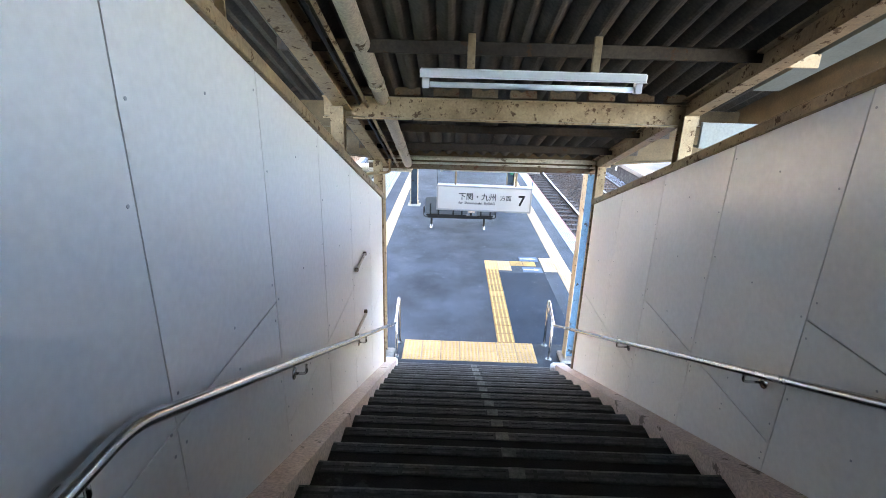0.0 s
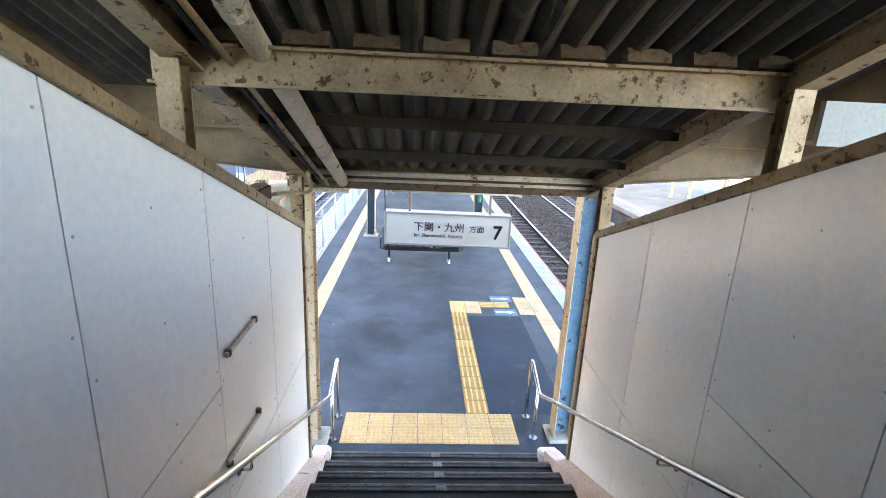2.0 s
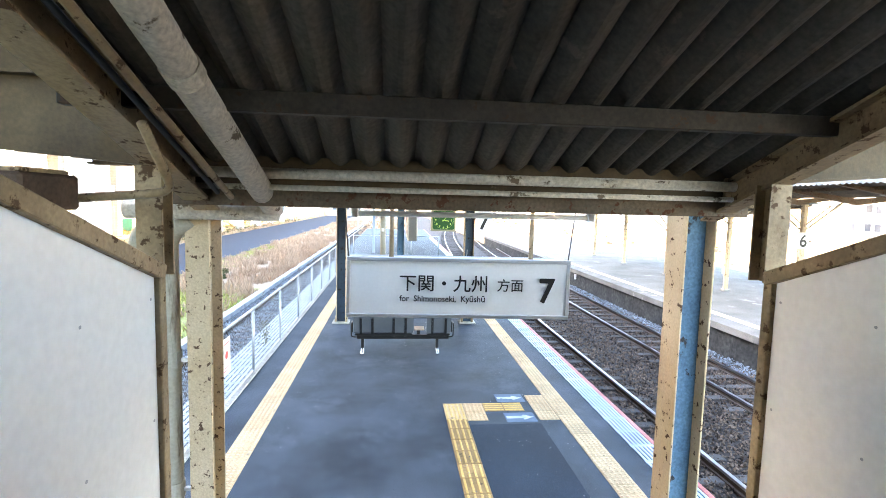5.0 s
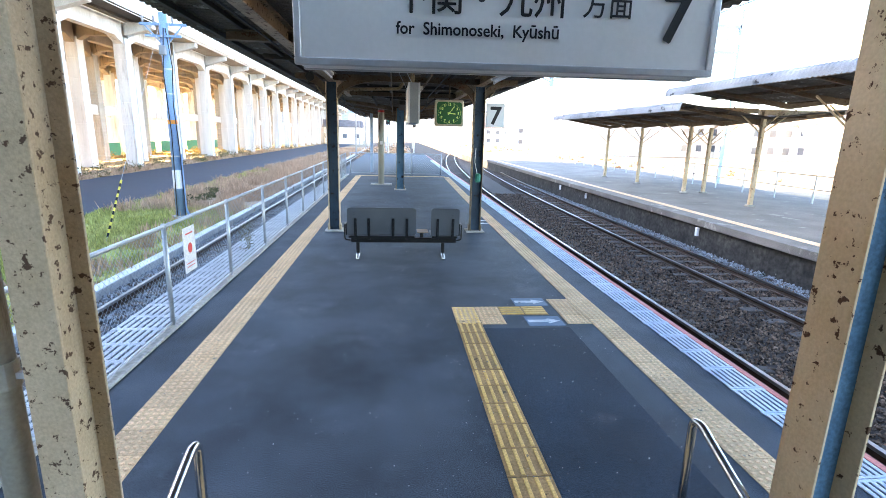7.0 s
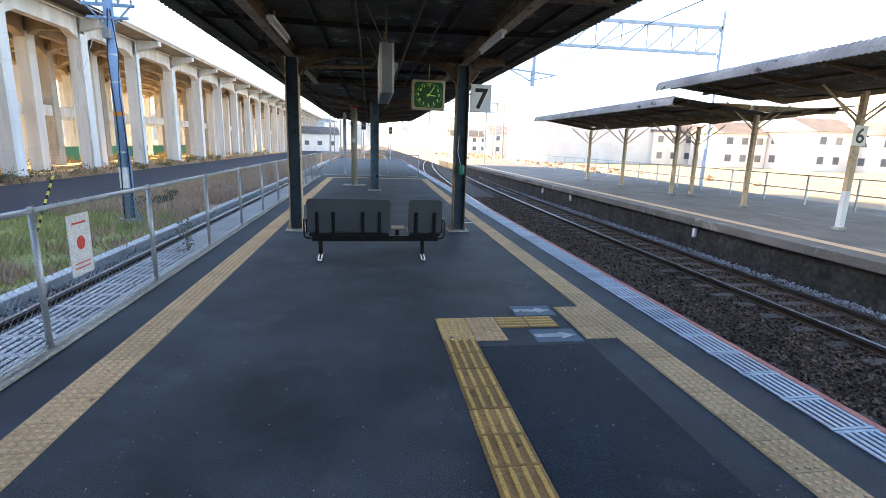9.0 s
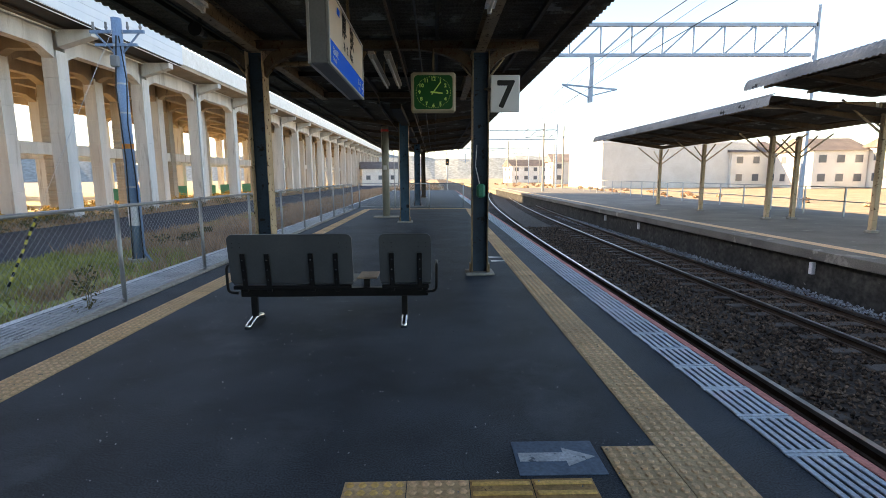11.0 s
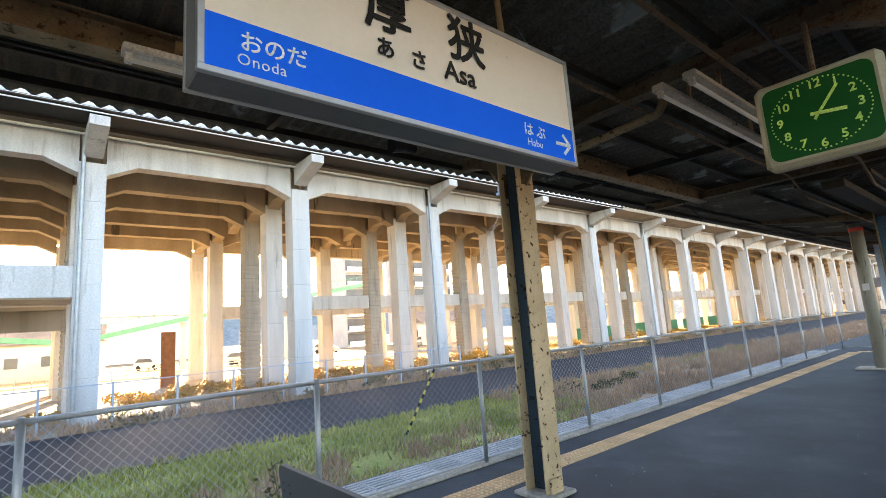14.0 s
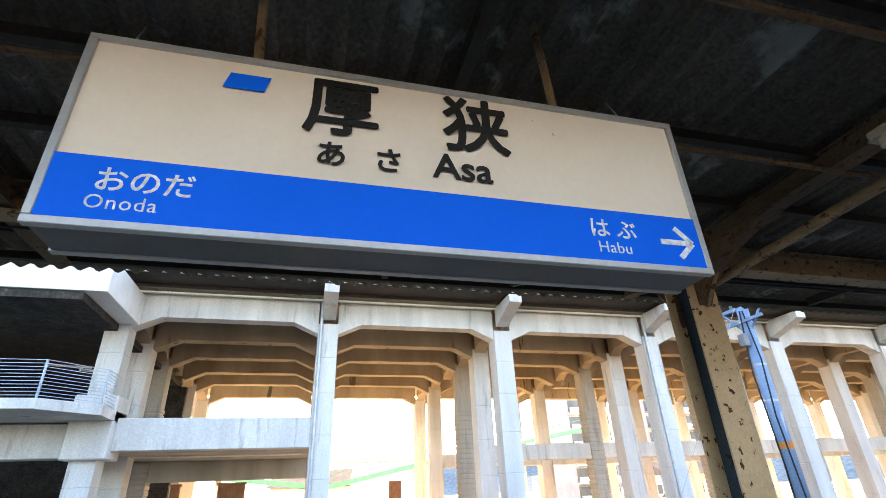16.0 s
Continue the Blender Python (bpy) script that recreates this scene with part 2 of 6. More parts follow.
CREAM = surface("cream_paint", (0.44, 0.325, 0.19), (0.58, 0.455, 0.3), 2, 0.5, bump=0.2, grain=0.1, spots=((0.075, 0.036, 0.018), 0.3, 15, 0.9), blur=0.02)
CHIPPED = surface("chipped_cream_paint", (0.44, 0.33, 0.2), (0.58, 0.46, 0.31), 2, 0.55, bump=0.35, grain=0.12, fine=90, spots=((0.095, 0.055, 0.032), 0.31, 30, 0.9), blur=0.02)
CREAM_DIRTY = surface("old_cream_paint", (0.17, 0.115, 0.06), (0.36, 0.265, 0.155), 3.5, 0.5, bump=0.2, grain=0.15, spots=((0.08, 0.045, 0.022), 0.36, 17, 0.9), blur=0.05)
UMBER = surface("umber_steel_paint", (0.045, 0.028, 0.012), (0.115, 0.078, 0.036), 2.2, 0.6, bump=0.2, grain=0.15, spots=((0.2, 0.15, 0.09), 0.16, 12, 0.8), blur=0.05)
BROWN = surface("brown_steel", (0.07, 0.048, 0.028), (0.16, 0.115, 0.072), 2, 0.65, bump=0.2, spots=(RUST, 0.35, 18, 0.9))
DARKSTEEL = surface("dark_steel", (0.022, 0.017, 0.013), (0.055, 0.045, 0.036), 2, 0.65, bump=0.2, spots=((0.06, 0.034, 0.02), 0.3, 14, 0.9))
SLATE = surface("corrugated_sheet", (0.038, 0.034, 0.028), (0.098, 0.088, 0.074), 1.2, 0.85, bump=0.2, fine=50, spots=((0.10, 0.085, 0.07), 0.3, 4, 0.9))
OLDROOF = surface("old_roof_sheet", (0.07, 0.057, 0.042), (0.17, 0.145, 0.115), 0.9, 0.85, bump=0.3, fine=50, grain=0.35, spots=((0.3, 0.3, 0.27), 0.34, 1.7, 0.9), blur=0.06)
ROOFTOP = surface("grey_roof_sheet", (0.16, 0.165, 0.175), (0.28, 0.285, 0.295), 0.8, 0.9, bump=0.2, fine=40, spec=0.1, spots=((0.04, 0.04, 0.04), 0.25, 3, 0.95))
STEPS = surface("step_concrete", (0.012, 0.0115, 0.011), (0.034, 0.032, 0.03), 2.5, 0.75, bump=0.3, fine=90, spots=((0.06, 0.058, 0.056), 0.2, 3, 0.8))
NOSING = surface("nosing", (0.03, 0.03, 0.031), (0.07, 0.07, 0.072), 5, 0.35, bump=0.15)
STRINGER = surface("pink_mortar", (0.48, 0.38, 0.34), (0.6, 0.5, 0.46), 2.5, 0.7, bump=0.2, spots=((0.2, 0.16, 0.14), 0.25, 5, 0.8))
WHITEPAINT = surface("white_paint", (0.68, 0.68, 0.66), (0.8, 0.8, 0.79), 2, 0.5, bump=0.08, spots=((0.35, 0.32, 0.28), 0.12, 6, 0.8))
STEEL = surface("stainless", (0.55, 0.55, 0.55), (0.6, 0.6, 0.6), 2, 0.24, metal=1.0, bump=0.02, grain=0.05)
GALV = surface("galvanised", (0.36, 0.38, 0.4), (0.5, 0.52, 0.54), 5, 0.5, metal=0.7, bump=0.05, grain=0.1)
BLACK = surface("black_enamel", (0.006, 0.006, 0.007), (0.012, 0.012, 0.013), 6, 0.4, bump=0.03, grain=0.1, spec=0.2)
SEAT = surface("grey_plywood_paint", (0.06, 0.067, 0.076), (0.085, 0.093, 0.103), 1.5, 0.42, bump=0.03, grain=0.06)
BLUE = surface("faded_blue_paint", (0.05, 0.12, 0.2), (0.10, 0.2, 0.3), 2.2, 0.6, bump=0.15, spots=((0.03, 0.03, 0.032), 0.3, 6, 0.85))
DEEPBLUE = surface("blue_column_paint", (0.018, 0.036, 0.06), (0.035, 0.062, 0.095), 2.2, 0.6, bump=0.15, spots=((0.02, 0.018, 0.016), 0.3, 9, 0.85))
POLEBLUE = surface("blue_pole_paint", (0.13, 0.21, 0.34), (0.24, 0.33, 0.47), 3, 0.55, bump=0.1, streak=True, spots=((0.42, 0.45, 0.5), 0.3, 6, 0.7))
LIGHTBLUE = surface("pale_blue_steel", (0.3, 0.38, 0.48), (0.42, 0.5, 0.6), 2, 0.55, bump=0.1, spots=((0.45, 0.47, 0.5), 0.3, 5, 0.7))
PIPE = surface("pipe_paint", (0.42, 0.38, 0.31), (0.58, 0.53, 0.45), 2.5, 0.5, bump=0.1, spots=((0.12, 0.09, 0.06), 0.25, 7, 0.85))
PIPEGREY = surface("pipe_grey", (0.24, 0.225, 0.175), (0.4, 0.385, 0.32), 3.5, 0.5, bump=0.15, streak=True, grain=0.12, spots=((0.12, 0.09, 0.055), 0.36, 9, 0.85), blur=0.08)
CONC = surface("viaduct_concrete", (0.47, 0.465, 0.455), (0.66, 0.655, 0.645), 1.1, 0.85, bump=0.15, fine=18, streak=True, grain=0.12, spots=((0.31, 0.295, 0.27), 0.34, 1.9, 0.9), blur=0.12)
# viaduct concrete again, browner and darker: shade under the deck in its colour
CONCIN = surface("shaded_concrete", (0.26, 0.21, 0.15), (0.42, 0.355, 0.27), 0.5, 0.9, bump=0.15, fine=18, streak=True, grain=0.1, spots=((0.12, 0.1, 0.075), 0.25, 0.9, 0.95))
CLADDING = surface("pale_blue_cladding", (0.62, 0.68, 0.76), (0.72, 0.77, 0.83), 0.4, 0.5, bump=0.03, grain=0.04, streak=True)
CONCOLD = surface("old_concrete", (0.27, 0.255, 0.225), (0.44, 0.415, 0.375), 0.8, 0.9, bump=0.2, fine=25, streak=True, spots=((0.17, 0.155, 0.13), 0.4, 1.6, 0.95), blur=0.2)
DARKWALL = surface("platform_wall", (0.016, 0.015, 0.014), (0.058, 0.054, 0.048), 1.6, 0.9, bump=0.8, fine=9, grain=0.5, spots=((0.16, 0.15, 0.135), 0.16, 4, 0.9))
TACT = surface("yellow_tactile", (0.58, 0.36, 0.10), (0.68, 0.46, 0.17), 3, 0.6, bump=0.15, vary=0.12, spots=((0.26, 0.2, 0.12), 0.18, 9, 0.8))
TACTOLD = surface("worn_tactile", (0.59, 0.375, 0.195), (0.7, 0.48, 0.29), 2.5, 0.65, bump=0.15, vary=0.12, spots=((0.25, 0.21, 0.15), 0.25, 8, 0.8))
TACTDARK = surface("ochre_tactile", (0.54, 0.33, 0.09), (0.62, 0.4, 0.13), 3, 0.6, bump=0.15, vary=0.1, spots=((0.2, 0.15, 0.08), 0.2, 9, 0.8))
GRATE = surface("grey_plate", (0.3, 0.32, 0.34), (0.44, 0.46, 0.48), 2.5, 0.6, bump=0.1, vary=0.12, spots=((0.16, 0.16, 0.165), 0.25, 6, 0.8))
STRIP = surface("edge_plate", (0.36, 0.43, 0.52), (0.5, 0.56, 0.63), 2.5, 0.55, bump=0.1, vary=0.08, spots=((0.25, 0.28, 0.33), 0.2, 6, 0.8))
REDEDGE = surface("red_edge", (0.5, 0.13, 0.10), (0.62, 0.24, 0.2), 2.5, 0.65, bump=0.15, spots=((0.35, 0.3, 0.28), 0.25, 6, 0.8))
BALLASTBED = surface("ballast_bed", (0.03, 0.022, 0.017), (0.08, 0.06, 0.047), 9, 0.95, bump=0.9, fine=22, grain=0.5)
STONE = surface("ballast_stone", (0.06, 0.037, 0.024), (0.165, 0.112, 0.078), 2, 0.9, bump=0.2, vary=0.9, island=True)
STONEGREY = surface("grey_stone", (0.16, 0.17, 0.185), (0.28, 0.295, 0.315), 2, 0.9, bump=0.2, vary=0.5, island=True)
RAIL = surface("rail_rust", (0.06, 0.038, 0.026), (0.11, 0.075, 0.055), 4, 0.8, bump=0.2)
RAILTOP = surface("rail_head", (0.3, 0.28, 0.27), (0.42, 0.4, 0.39), 4, 0.33, metal=1.0, bump=0.02, grain=0.05)
SLEEPER = surface("sleeper_wood", (0.06, 0.048, 0.04), (0.12, 0.1, 0.085), 3, 0.9, bump=0.4, vary=0.25)
ROAD = surface("road_asphalt", (0.025, 0.028, 0.04), (0.042, 0.047, 0.062), 0.8, 0.8, bump=0.3, fine=60)
SOIL = surface("dry_soil", (0.2, 0.15, 0.09), (0.34, 0.26, 0.17), 0.6, 0.95, bump=0.6, fine=14, grain=0.4)
GRASS = surface("grass_blade", (0.27, 0.29, 0.07), (0.48, 0.43, 0.15), 0.35, 0.8, bump=0, vary=0.4, island=True)
STRAW = surface("dry_grass", (0.38, 0.24, 0.15), (0.54, 0.37, 0.24), 0.4, 0.85, bump=0, vary=0.35, island=True)
LEAF = surface("yellow_leaf", (0.3, 0.17, 0.025), (0.52, 0.34, 0.065), 1.0, 0.7, bump=0, vary=0.4, island=True)
DARKLEAF = surface("dark_leaf", (0.05, 0.06, 0.02), (0.13, 0.11, 0.04), 1.0, 0.7, bump=0, vary=0.4, island=True)
SIGNWHITE = surface("sign_white", (0.8, 0.685, 0.56), (0.87, 0.755, 0.63), 1.5, 0.32, bump=0.01, grain=0.02, spots=((0.4, 0.32, 0.24), 0.075, 26, 0.6))
SIGNGREY = surface("sign_panel_white", (0.78, 0.75, 0.7), (0.84, 0.815, 0.77), 1.5, 0.35, bump=0.01, grain=0.02)
SIGNBLUE = surface("sign_blue", (0.0, 0.135, 0.86), (0.0, 0.15, 0.92), 1.5, 0.55, bump=0.01, grain=0.02, spec=0.1)
INK = surface("sign_ink", (0.012, 0.011, 0.01), (0.02, 0.018, 0.016), 6, 0.45, bump=0)
WHITEINK = surface("white_ink", (0.75, 0.77, 0.8), (0.8, 0.82, 0.84), 6, 0.45, bump=0)
ALU = surface("aluminium_trim", (0.5, 0.49, 0.48), (0.6, 0.59, 0.58), 3, 0.4, metal=0.6, bump=0.02, grain=0.05)
CASE = surface("sign_case", (0.17, 0.17, 0.175), (0.25, 0.25, 0.255), 2, 0.5, bump=0.03, grain=0.06)
TUBE = surface("lamp_tube", (0.78, 0.78, 0.76), (0.84, 0.84, 0.82), 3, 0.3, bump=0, grain=0.02)
CLOCKGREEN = surface("clock_green", (0.008, 0.085, 0.016), (0.012, 0.11, 0.022), 3, 0.35, bump=0, grain=0.03)
CLOCKINK = surface("clock_yellow", (0.65, 0.88, 0.2), (0.7, 0.9, 0.25), 3, 0.4, bump=0)
CLOCKRIM = surface("clock_rim", (0.42, 0.36, 0.23), (0.52, 0.46, 0.32), 3, 0.5, bump=0.05, grain=0.08, spots=((0.2, 0.14, 0.08), 0.12, 14, 0.8))
PALEGREEN = surface("pale_green_paint", (0.07, 0.24, 0.17), (0.11, 0.31, 0.23), 2, 0.6, bump=0.05)
GREENPAINT = surface("green_paint", (0.02, 0.16, 0.1), (0.03, 0.22, 0.14), 2, 0.5, bump=0.05)
ORANGE = surface("orange_band", (0.6, 0.2, 0.03), (0.7, 0.26, 0.05), 4, 0.5, bump=0.02)
YELLOW = surface("hazard_yellow", (0.6, 0.5, 0.06), (0.7, 0.6, 0.1), 4, 0.5, bump=0.02)
POSTER = surface("poster_white", (0.68, 0.66, 0.66), (0.76, 0.74, 0.74), 3, 0.5, bump=0)
REDINK = surface("red_ink", (0.6, 0.06, 0.05), (0.7, 0.1, 0.08), 3, 0.5, bump=0)
RUBBER = surface("black_cable", (0.015, 0.015, 0.016), (0.03, 0.03, 0.032), 5, 0.6, bump=0.05)
TIMBER = surface("red_timber", (0.2, 0.095, 0.05), (0.31, 0.15, 0.08), 3, 0.7, bump=0.2)
HOUSEWALL = surface("house_wall", (0.66, 0.63, 0.58), (0.76, 0.74, 0.7), 0.5, 0.85, bump=0.1, vary=0.2)
TABLEWOOD = surface("table_wood", (0.22, 0.15, 0.1), (0.36, 0.27, 0.2), 5, 0.5, bump=0.1)
FLATWALL = surface("flats_wall", (0.34, 0.34, 0.35), (0.44, 0.44, 0.45), 0.5, 0.85, bump=0.1)
HOUSEROOF = surface("house_roof", (0.12, 0.1, 0.09), (0.2, 0.16, 0.14), 0.8, 0.8, bump=0.2, vary=0.3)
PANE = surface("dark_pane", (0.09, 0.10, 0.115), (0.14, 0.15, 0.17), 0.5, 0.15, bump=0, grain=0.02)
# wooded hills paled and greyed: distance haze put into the colour
HILL = surface("far_hill", (0.2, 0.22, 0.23), (0.28, 0.29, 0.28), 0.03, 0.95, bump=0, fine=0.5)
CARPAINT = surface("car_paint", (0.5, 0.5, 0.52), (0.6, 0.6, 0.62), 1, 0.25, bump=0, vary=0.5, grain=0.02)
TILEDIRT = surface("tile_dirt", (0.45, 0.3, 0.155), (0.55, 0.385, 0.22), 4, 0.75, bump=0.2, vary=0.1)
RIB = surface("worn_rib", (0.05, 0.05, 0.052), (0.13, 0.13, 0.135), 7, 0.4, metal=0.5, bump=0.1)
MARK = surface("worn_mark", (0.1, 0.1, 0.1), (0.26, 0.26, 0.255), 12, 0.8, bump=0.2)
TILEBROWN = surface("brown_tile", (0.24, 0.14, 0.05), (0.36, 0.22, 0.09), 4, 0.7, bump=0.2, vary=0.15, spots=((0.12, 0.08, 0.04), 0.2, 8, 0.8))
MARKPALE = surface("worn_white_mark", (0.3, 0.33, 0.37), (0.5, 0.53, 0.57), 9, 0.8, bump=0.15, spots=((0.1, 0.12, 0.15), 0.3, 12, 0.8))
OPPFLOOR = surface("opposite_surface", (0.1, 0.09, 0.078), (0.19, 0.172, 0.15), 0.7, 0.8, bump=0.3, fine=50, spots=((0.26, 0.24, 0.21), 0.25, 1.2, 0.85))
LITTER = surface("leaf_litter", (0.3, 0.2, 0.09), (0.5, 0.36, 0.18), 0.9, 0.95, bump=0.6, fine=16, grain=0.35)
# ---- platform and ground ----
random.seed(4)
ground = structure("ground", B((-400, -5.3, -300, 600, -1.4, -1.05), (9.8, 600, -300, 600, -1.4, -0.62)), SOIL, "dry bare soil with sparse weeds beside the tracks", "ground")
track_bed = structure("track_bed", B((3.3, 9.8, -40, 400, -1.4, -1.06), (-5.3, -2.4, -40, 400, -1.41, -1.06)), BALLASTBED, "dark crushed stone bed under the rails", "track bed")
far_bed = structure("far_track_bed", B((-2.4, 3.3, 62, 400, -1.4, -1.1)), SOIL, "bare earth beyond the platform's end", "ground")
platform = structure("platform_floor", B((-2.84, 3.6, -12, 62, -0.14, 0.0)), ASPHALT, "worn blue-grey asphalt platform surface with paler patches", "platform")
structure("platform_wall_right", B((3.3, 3.55, -12, 62, -1.4, -0.144)), DARKWALL, "stained dark concrete side of the platform", "wall")
structure("platform_wall_left", B((-2.7, -2.45, -12, 62, -1.4, -0.144)), DARKWALL, "stained dark concrete side of the platform", "wall")
opposite_platform = structure("opposite_platform", B((9.4, 18.5, -10, 75, -0.32, -0.12), c=0.01), OPPFLOOR, "worn concrete surface of the opposite platform", "platform")
structure("opposite_platform_wall", B((9.52, 9.9, -10, 75, -1.4, -0.324)), DARKWALL, "blackened stone wall of the opposite platform", "wall")
structure("opposite_safety_line", B((10.0, 10.3, -10, 75, -0.124, -0.112)), TACTOLD, "faded yellow safety line on the opposite platform", "line")
road = structure("service_road", B((-18.2, -10.9, -60, 300, -1.2, -1.0)), ROAD, "dark asphalt service road below the viaduct", "road")
plaza = structure("plaza_ground", B((-34, -18.6, 4, 20.5, -1.2, -0.97)), CONCOLD, "concrete paving under the viaduct", "pavement")
curb = structure("track_kerb", B((-5.55, -5.3, -40, 120, -1.3, -0.86), c=0.015), CONC, "long pale concrete kerb beside the disused track", "kerb")


def scatter_stones(name, x0, x1, y0, y1, z, count, size, material, label, near=None):
    """Crushed stones as one mesh of small jittered solids."""
    rng = np.random.default_rng(len(name) + count)
    u = rng.random(count) ** (1.6 if near else 1.0)
    c = np.stack([rng.uniform(x0, x1, count), y0 + (y1 - y0) * u, z + rng.uniform(-0.02, 0.015, count)], 1)
    base = np.array([(1, 0, 0), (0, 1, 0), (-1, 0, 0), (0, -1, 0), (0, 0, 1), (0, 0, -1)], float)
    s = size * rng.uniform(0.6, 1.35, (count, 1, 1)) * rng.uniform(0.6, 1.2, (count, 1, 3))
    v = base[None] * s + rng.normal(0, size * 0.22, (count, 6, 3))
    a = rng.uniform(0, 6.28, count)
    x, y = v[..., 0] * np.cos(a)[:, None] - v[..., 1] * np.sin(a)[:, None], v[..., 0] * np.sin(a)[:, None] + v[..., 1] * np.cos(a)[:, None]
    v = np.stack([x, y, v[..., 2]], 2) + c[:, None]
    f = np.array([(0, 1, 4), (1, 2, 4), (2, 3, 4), (3, 0, 4), (1, 0, 5), (2, 1, 5), (3, 2, 5), (0, 3, 5)])
    f = (f[None] + 6 * np.arange(count)[:, None, None]).reshape(-1, 3)
    me = bpy.data.meshes.new(name)
    me.from_pydata(v.reshape(-1, 3).tolist(), [], f.tolist())
    me.materials.append(material)
    return tagged(new(name, me), label, "ballast", "", "stuff")


scatter_stones("ballast", 3.6, 9.2, 7, 34, -1.03, 52000, 0.026, STONE, "dark brown-grey crushed stone ballast between the rails", True)
scatter_stones("pale_ballast", 8.75, 9.5, 7, 40, -1.02, 8000, 0.028, STONEGREY, "pale blue-grey crushed stone along the platform wall", True)
scatter_stones("grit", -1.3, 2.6, 7.8, 26, 0.004, 2800, 0.005, STONEGREY, "small pale grit strewn over the platform asphalt", True)
scatter_stones("old_ballast", -5.3, -2.7, 7, 36, -1.03, 26000, 0.03, STONEGREY, "grey crushed stone of the disused track", True)


# ---- tracks ----
def make_track(name, xs, y0, y1, label, bend=0.0):
    """Two rails on sleepers; bend moves the far end aside along an arc."""
    t = thing(name, (sum(xs) / 2, y0, -1.06), label, "railway track", "tracks")
    off = lambda y: bend * max(0.0, y - 20.0) ** 2
    ys = [y0 + (y1 - y0) * i / 90 for i in range(91)]
    for x in xs:
        web, head = bmesh.new(), bmesh.new()
        bar_along(web, [(x + off(y), y, -1.01) for y in ys], 0.11, 0.02)
        bar_along(web, [(x + off(y), y, -0.965) for y in ys], 0.02, 0.09)
        bar_along(head, [(x + off(y), y, -0.9) for y in ys], 0.066, 0.045)
        r = wpart("rail", web, RAIL, t)
        wpart("rail_head", head, RAILTOP, r, "worn bright rail head")
    mid = sum(xs) / 2
    me = None
    n = int(min(y1, 90) / 0.62)
    for i in range(n):
        y = y0 + 0.62 * i
        if me is None:
            ob = part("sleeper", B((-1.0, 1.0, -0.1, 0.1, -0.02, 0.045), c=0.012), SLEEPER, t)
            me = ob.data
        else:
            ob = piece("sleeper", me, t)
        ob.matrix_basis = Matrix.Translation((off(y), 0.62 * i, 0)) @ Matrix.Rotation(random.uniform(-0.012, 0.012), 4, "Z")
    return t


make_track("railway_track", (4.14, 5.27), 3.0, 260, "rusty rails with bright heads on wooden sleepers beside the platform", 0.0011)
make_track("railway_track", (7.5, 8.62), 3.0, 260, "rusty rails on wooden sleepers beside the opposite platform", 0.0011)
make_track("disused_track", (-4.75, -3.62), 3.0, 120, "disused rails in grey ballast behind the fence")

# ---- stairs ----
RISE, TREAD, FIRST, SX0, SX1 = 0.158, 0.335, 7.42, -0.56, 1.74
FLIGHT = 16
stairs = tagged(part("staircase", B((SX0 - 0.1, SX1 + 0.12, -4.0, FIRST - TREAD * FLIGHT + 0.3, RISE * FLIGHT - 0.25, RISE * FLIGHT - 0.004)), STEPS), "dark concrete station staircase going down to the platform", "staircase", "", "structure")
step_me = grip_me = None
for n in range(1, FLIGHT + 1):
    y = FIRST - TREAD * (n - 1)
    m = Matrix.Translation((0, y, RISE * n))
    if step_me is None:
        step = part("step", B((SX0, SX1, -TREAD - 0.03, 0, -RISE, -0.006), c=0.006), STEPS, stairs)
        step_me = step.data
        gb = bmesh.new()
        box(gb, (SX0 + 0.02, -0.075, -0.008), (SX1 - 0.02, 0.006, 0.004), 0.002)
        for k in range(15):
            x = SX0 + 0.05 + k * 0.15
            box(gb, (x, -0.066, 0.002), (x + 0.125, -0.046, 0.0075), 0.001)
            box(gb, (x, -0.026, 0.002), (x + 0.125, -0.006, 0.0075), 0.001)
        ribs_end = len(gb.faces)
        box(gb, (SX0 + 0.02, -0.004, 0.0035), (SX1 - 0.02, 0.0075, 0.0055))
        for i, f in enumerate(gb.faces):
            f.material_index = 2 if i >= ribs_end else 1 if i >= 26 else 0
        grip = part("nosing", gb, NOSING, step, "black ribbed anti-slip nosing")
        grip.data.materials.append(RIB)
        grip.data.materials.append(MARK)
        grip_me = grip.data
    else:
        step = piece("step", step_me, stairs)
        piece("nosing", grip_me, step, "black ribbed anti-slip nosing")
    step.matrix_basis = m
mark_me = None
for n in range(1, FLIGHT + 1):
    y = FIRST - TREAD * (n - 1)
    if mark_me is None:
        mark = part("centre_mark", B((0.53, 0.62, -0.07, 0.007, -0.004, 0.0085)), MARK, stairs, "worn pale centre mark")
        mark_me = mark.data
    else:
        mark = piece("centre_mark", mark_me, stairs, "worn pale centre mark")
    mark.matrix_basis = Matrix.Translation((0, y, RISE * n))

SLOPE = RISE / TREAD
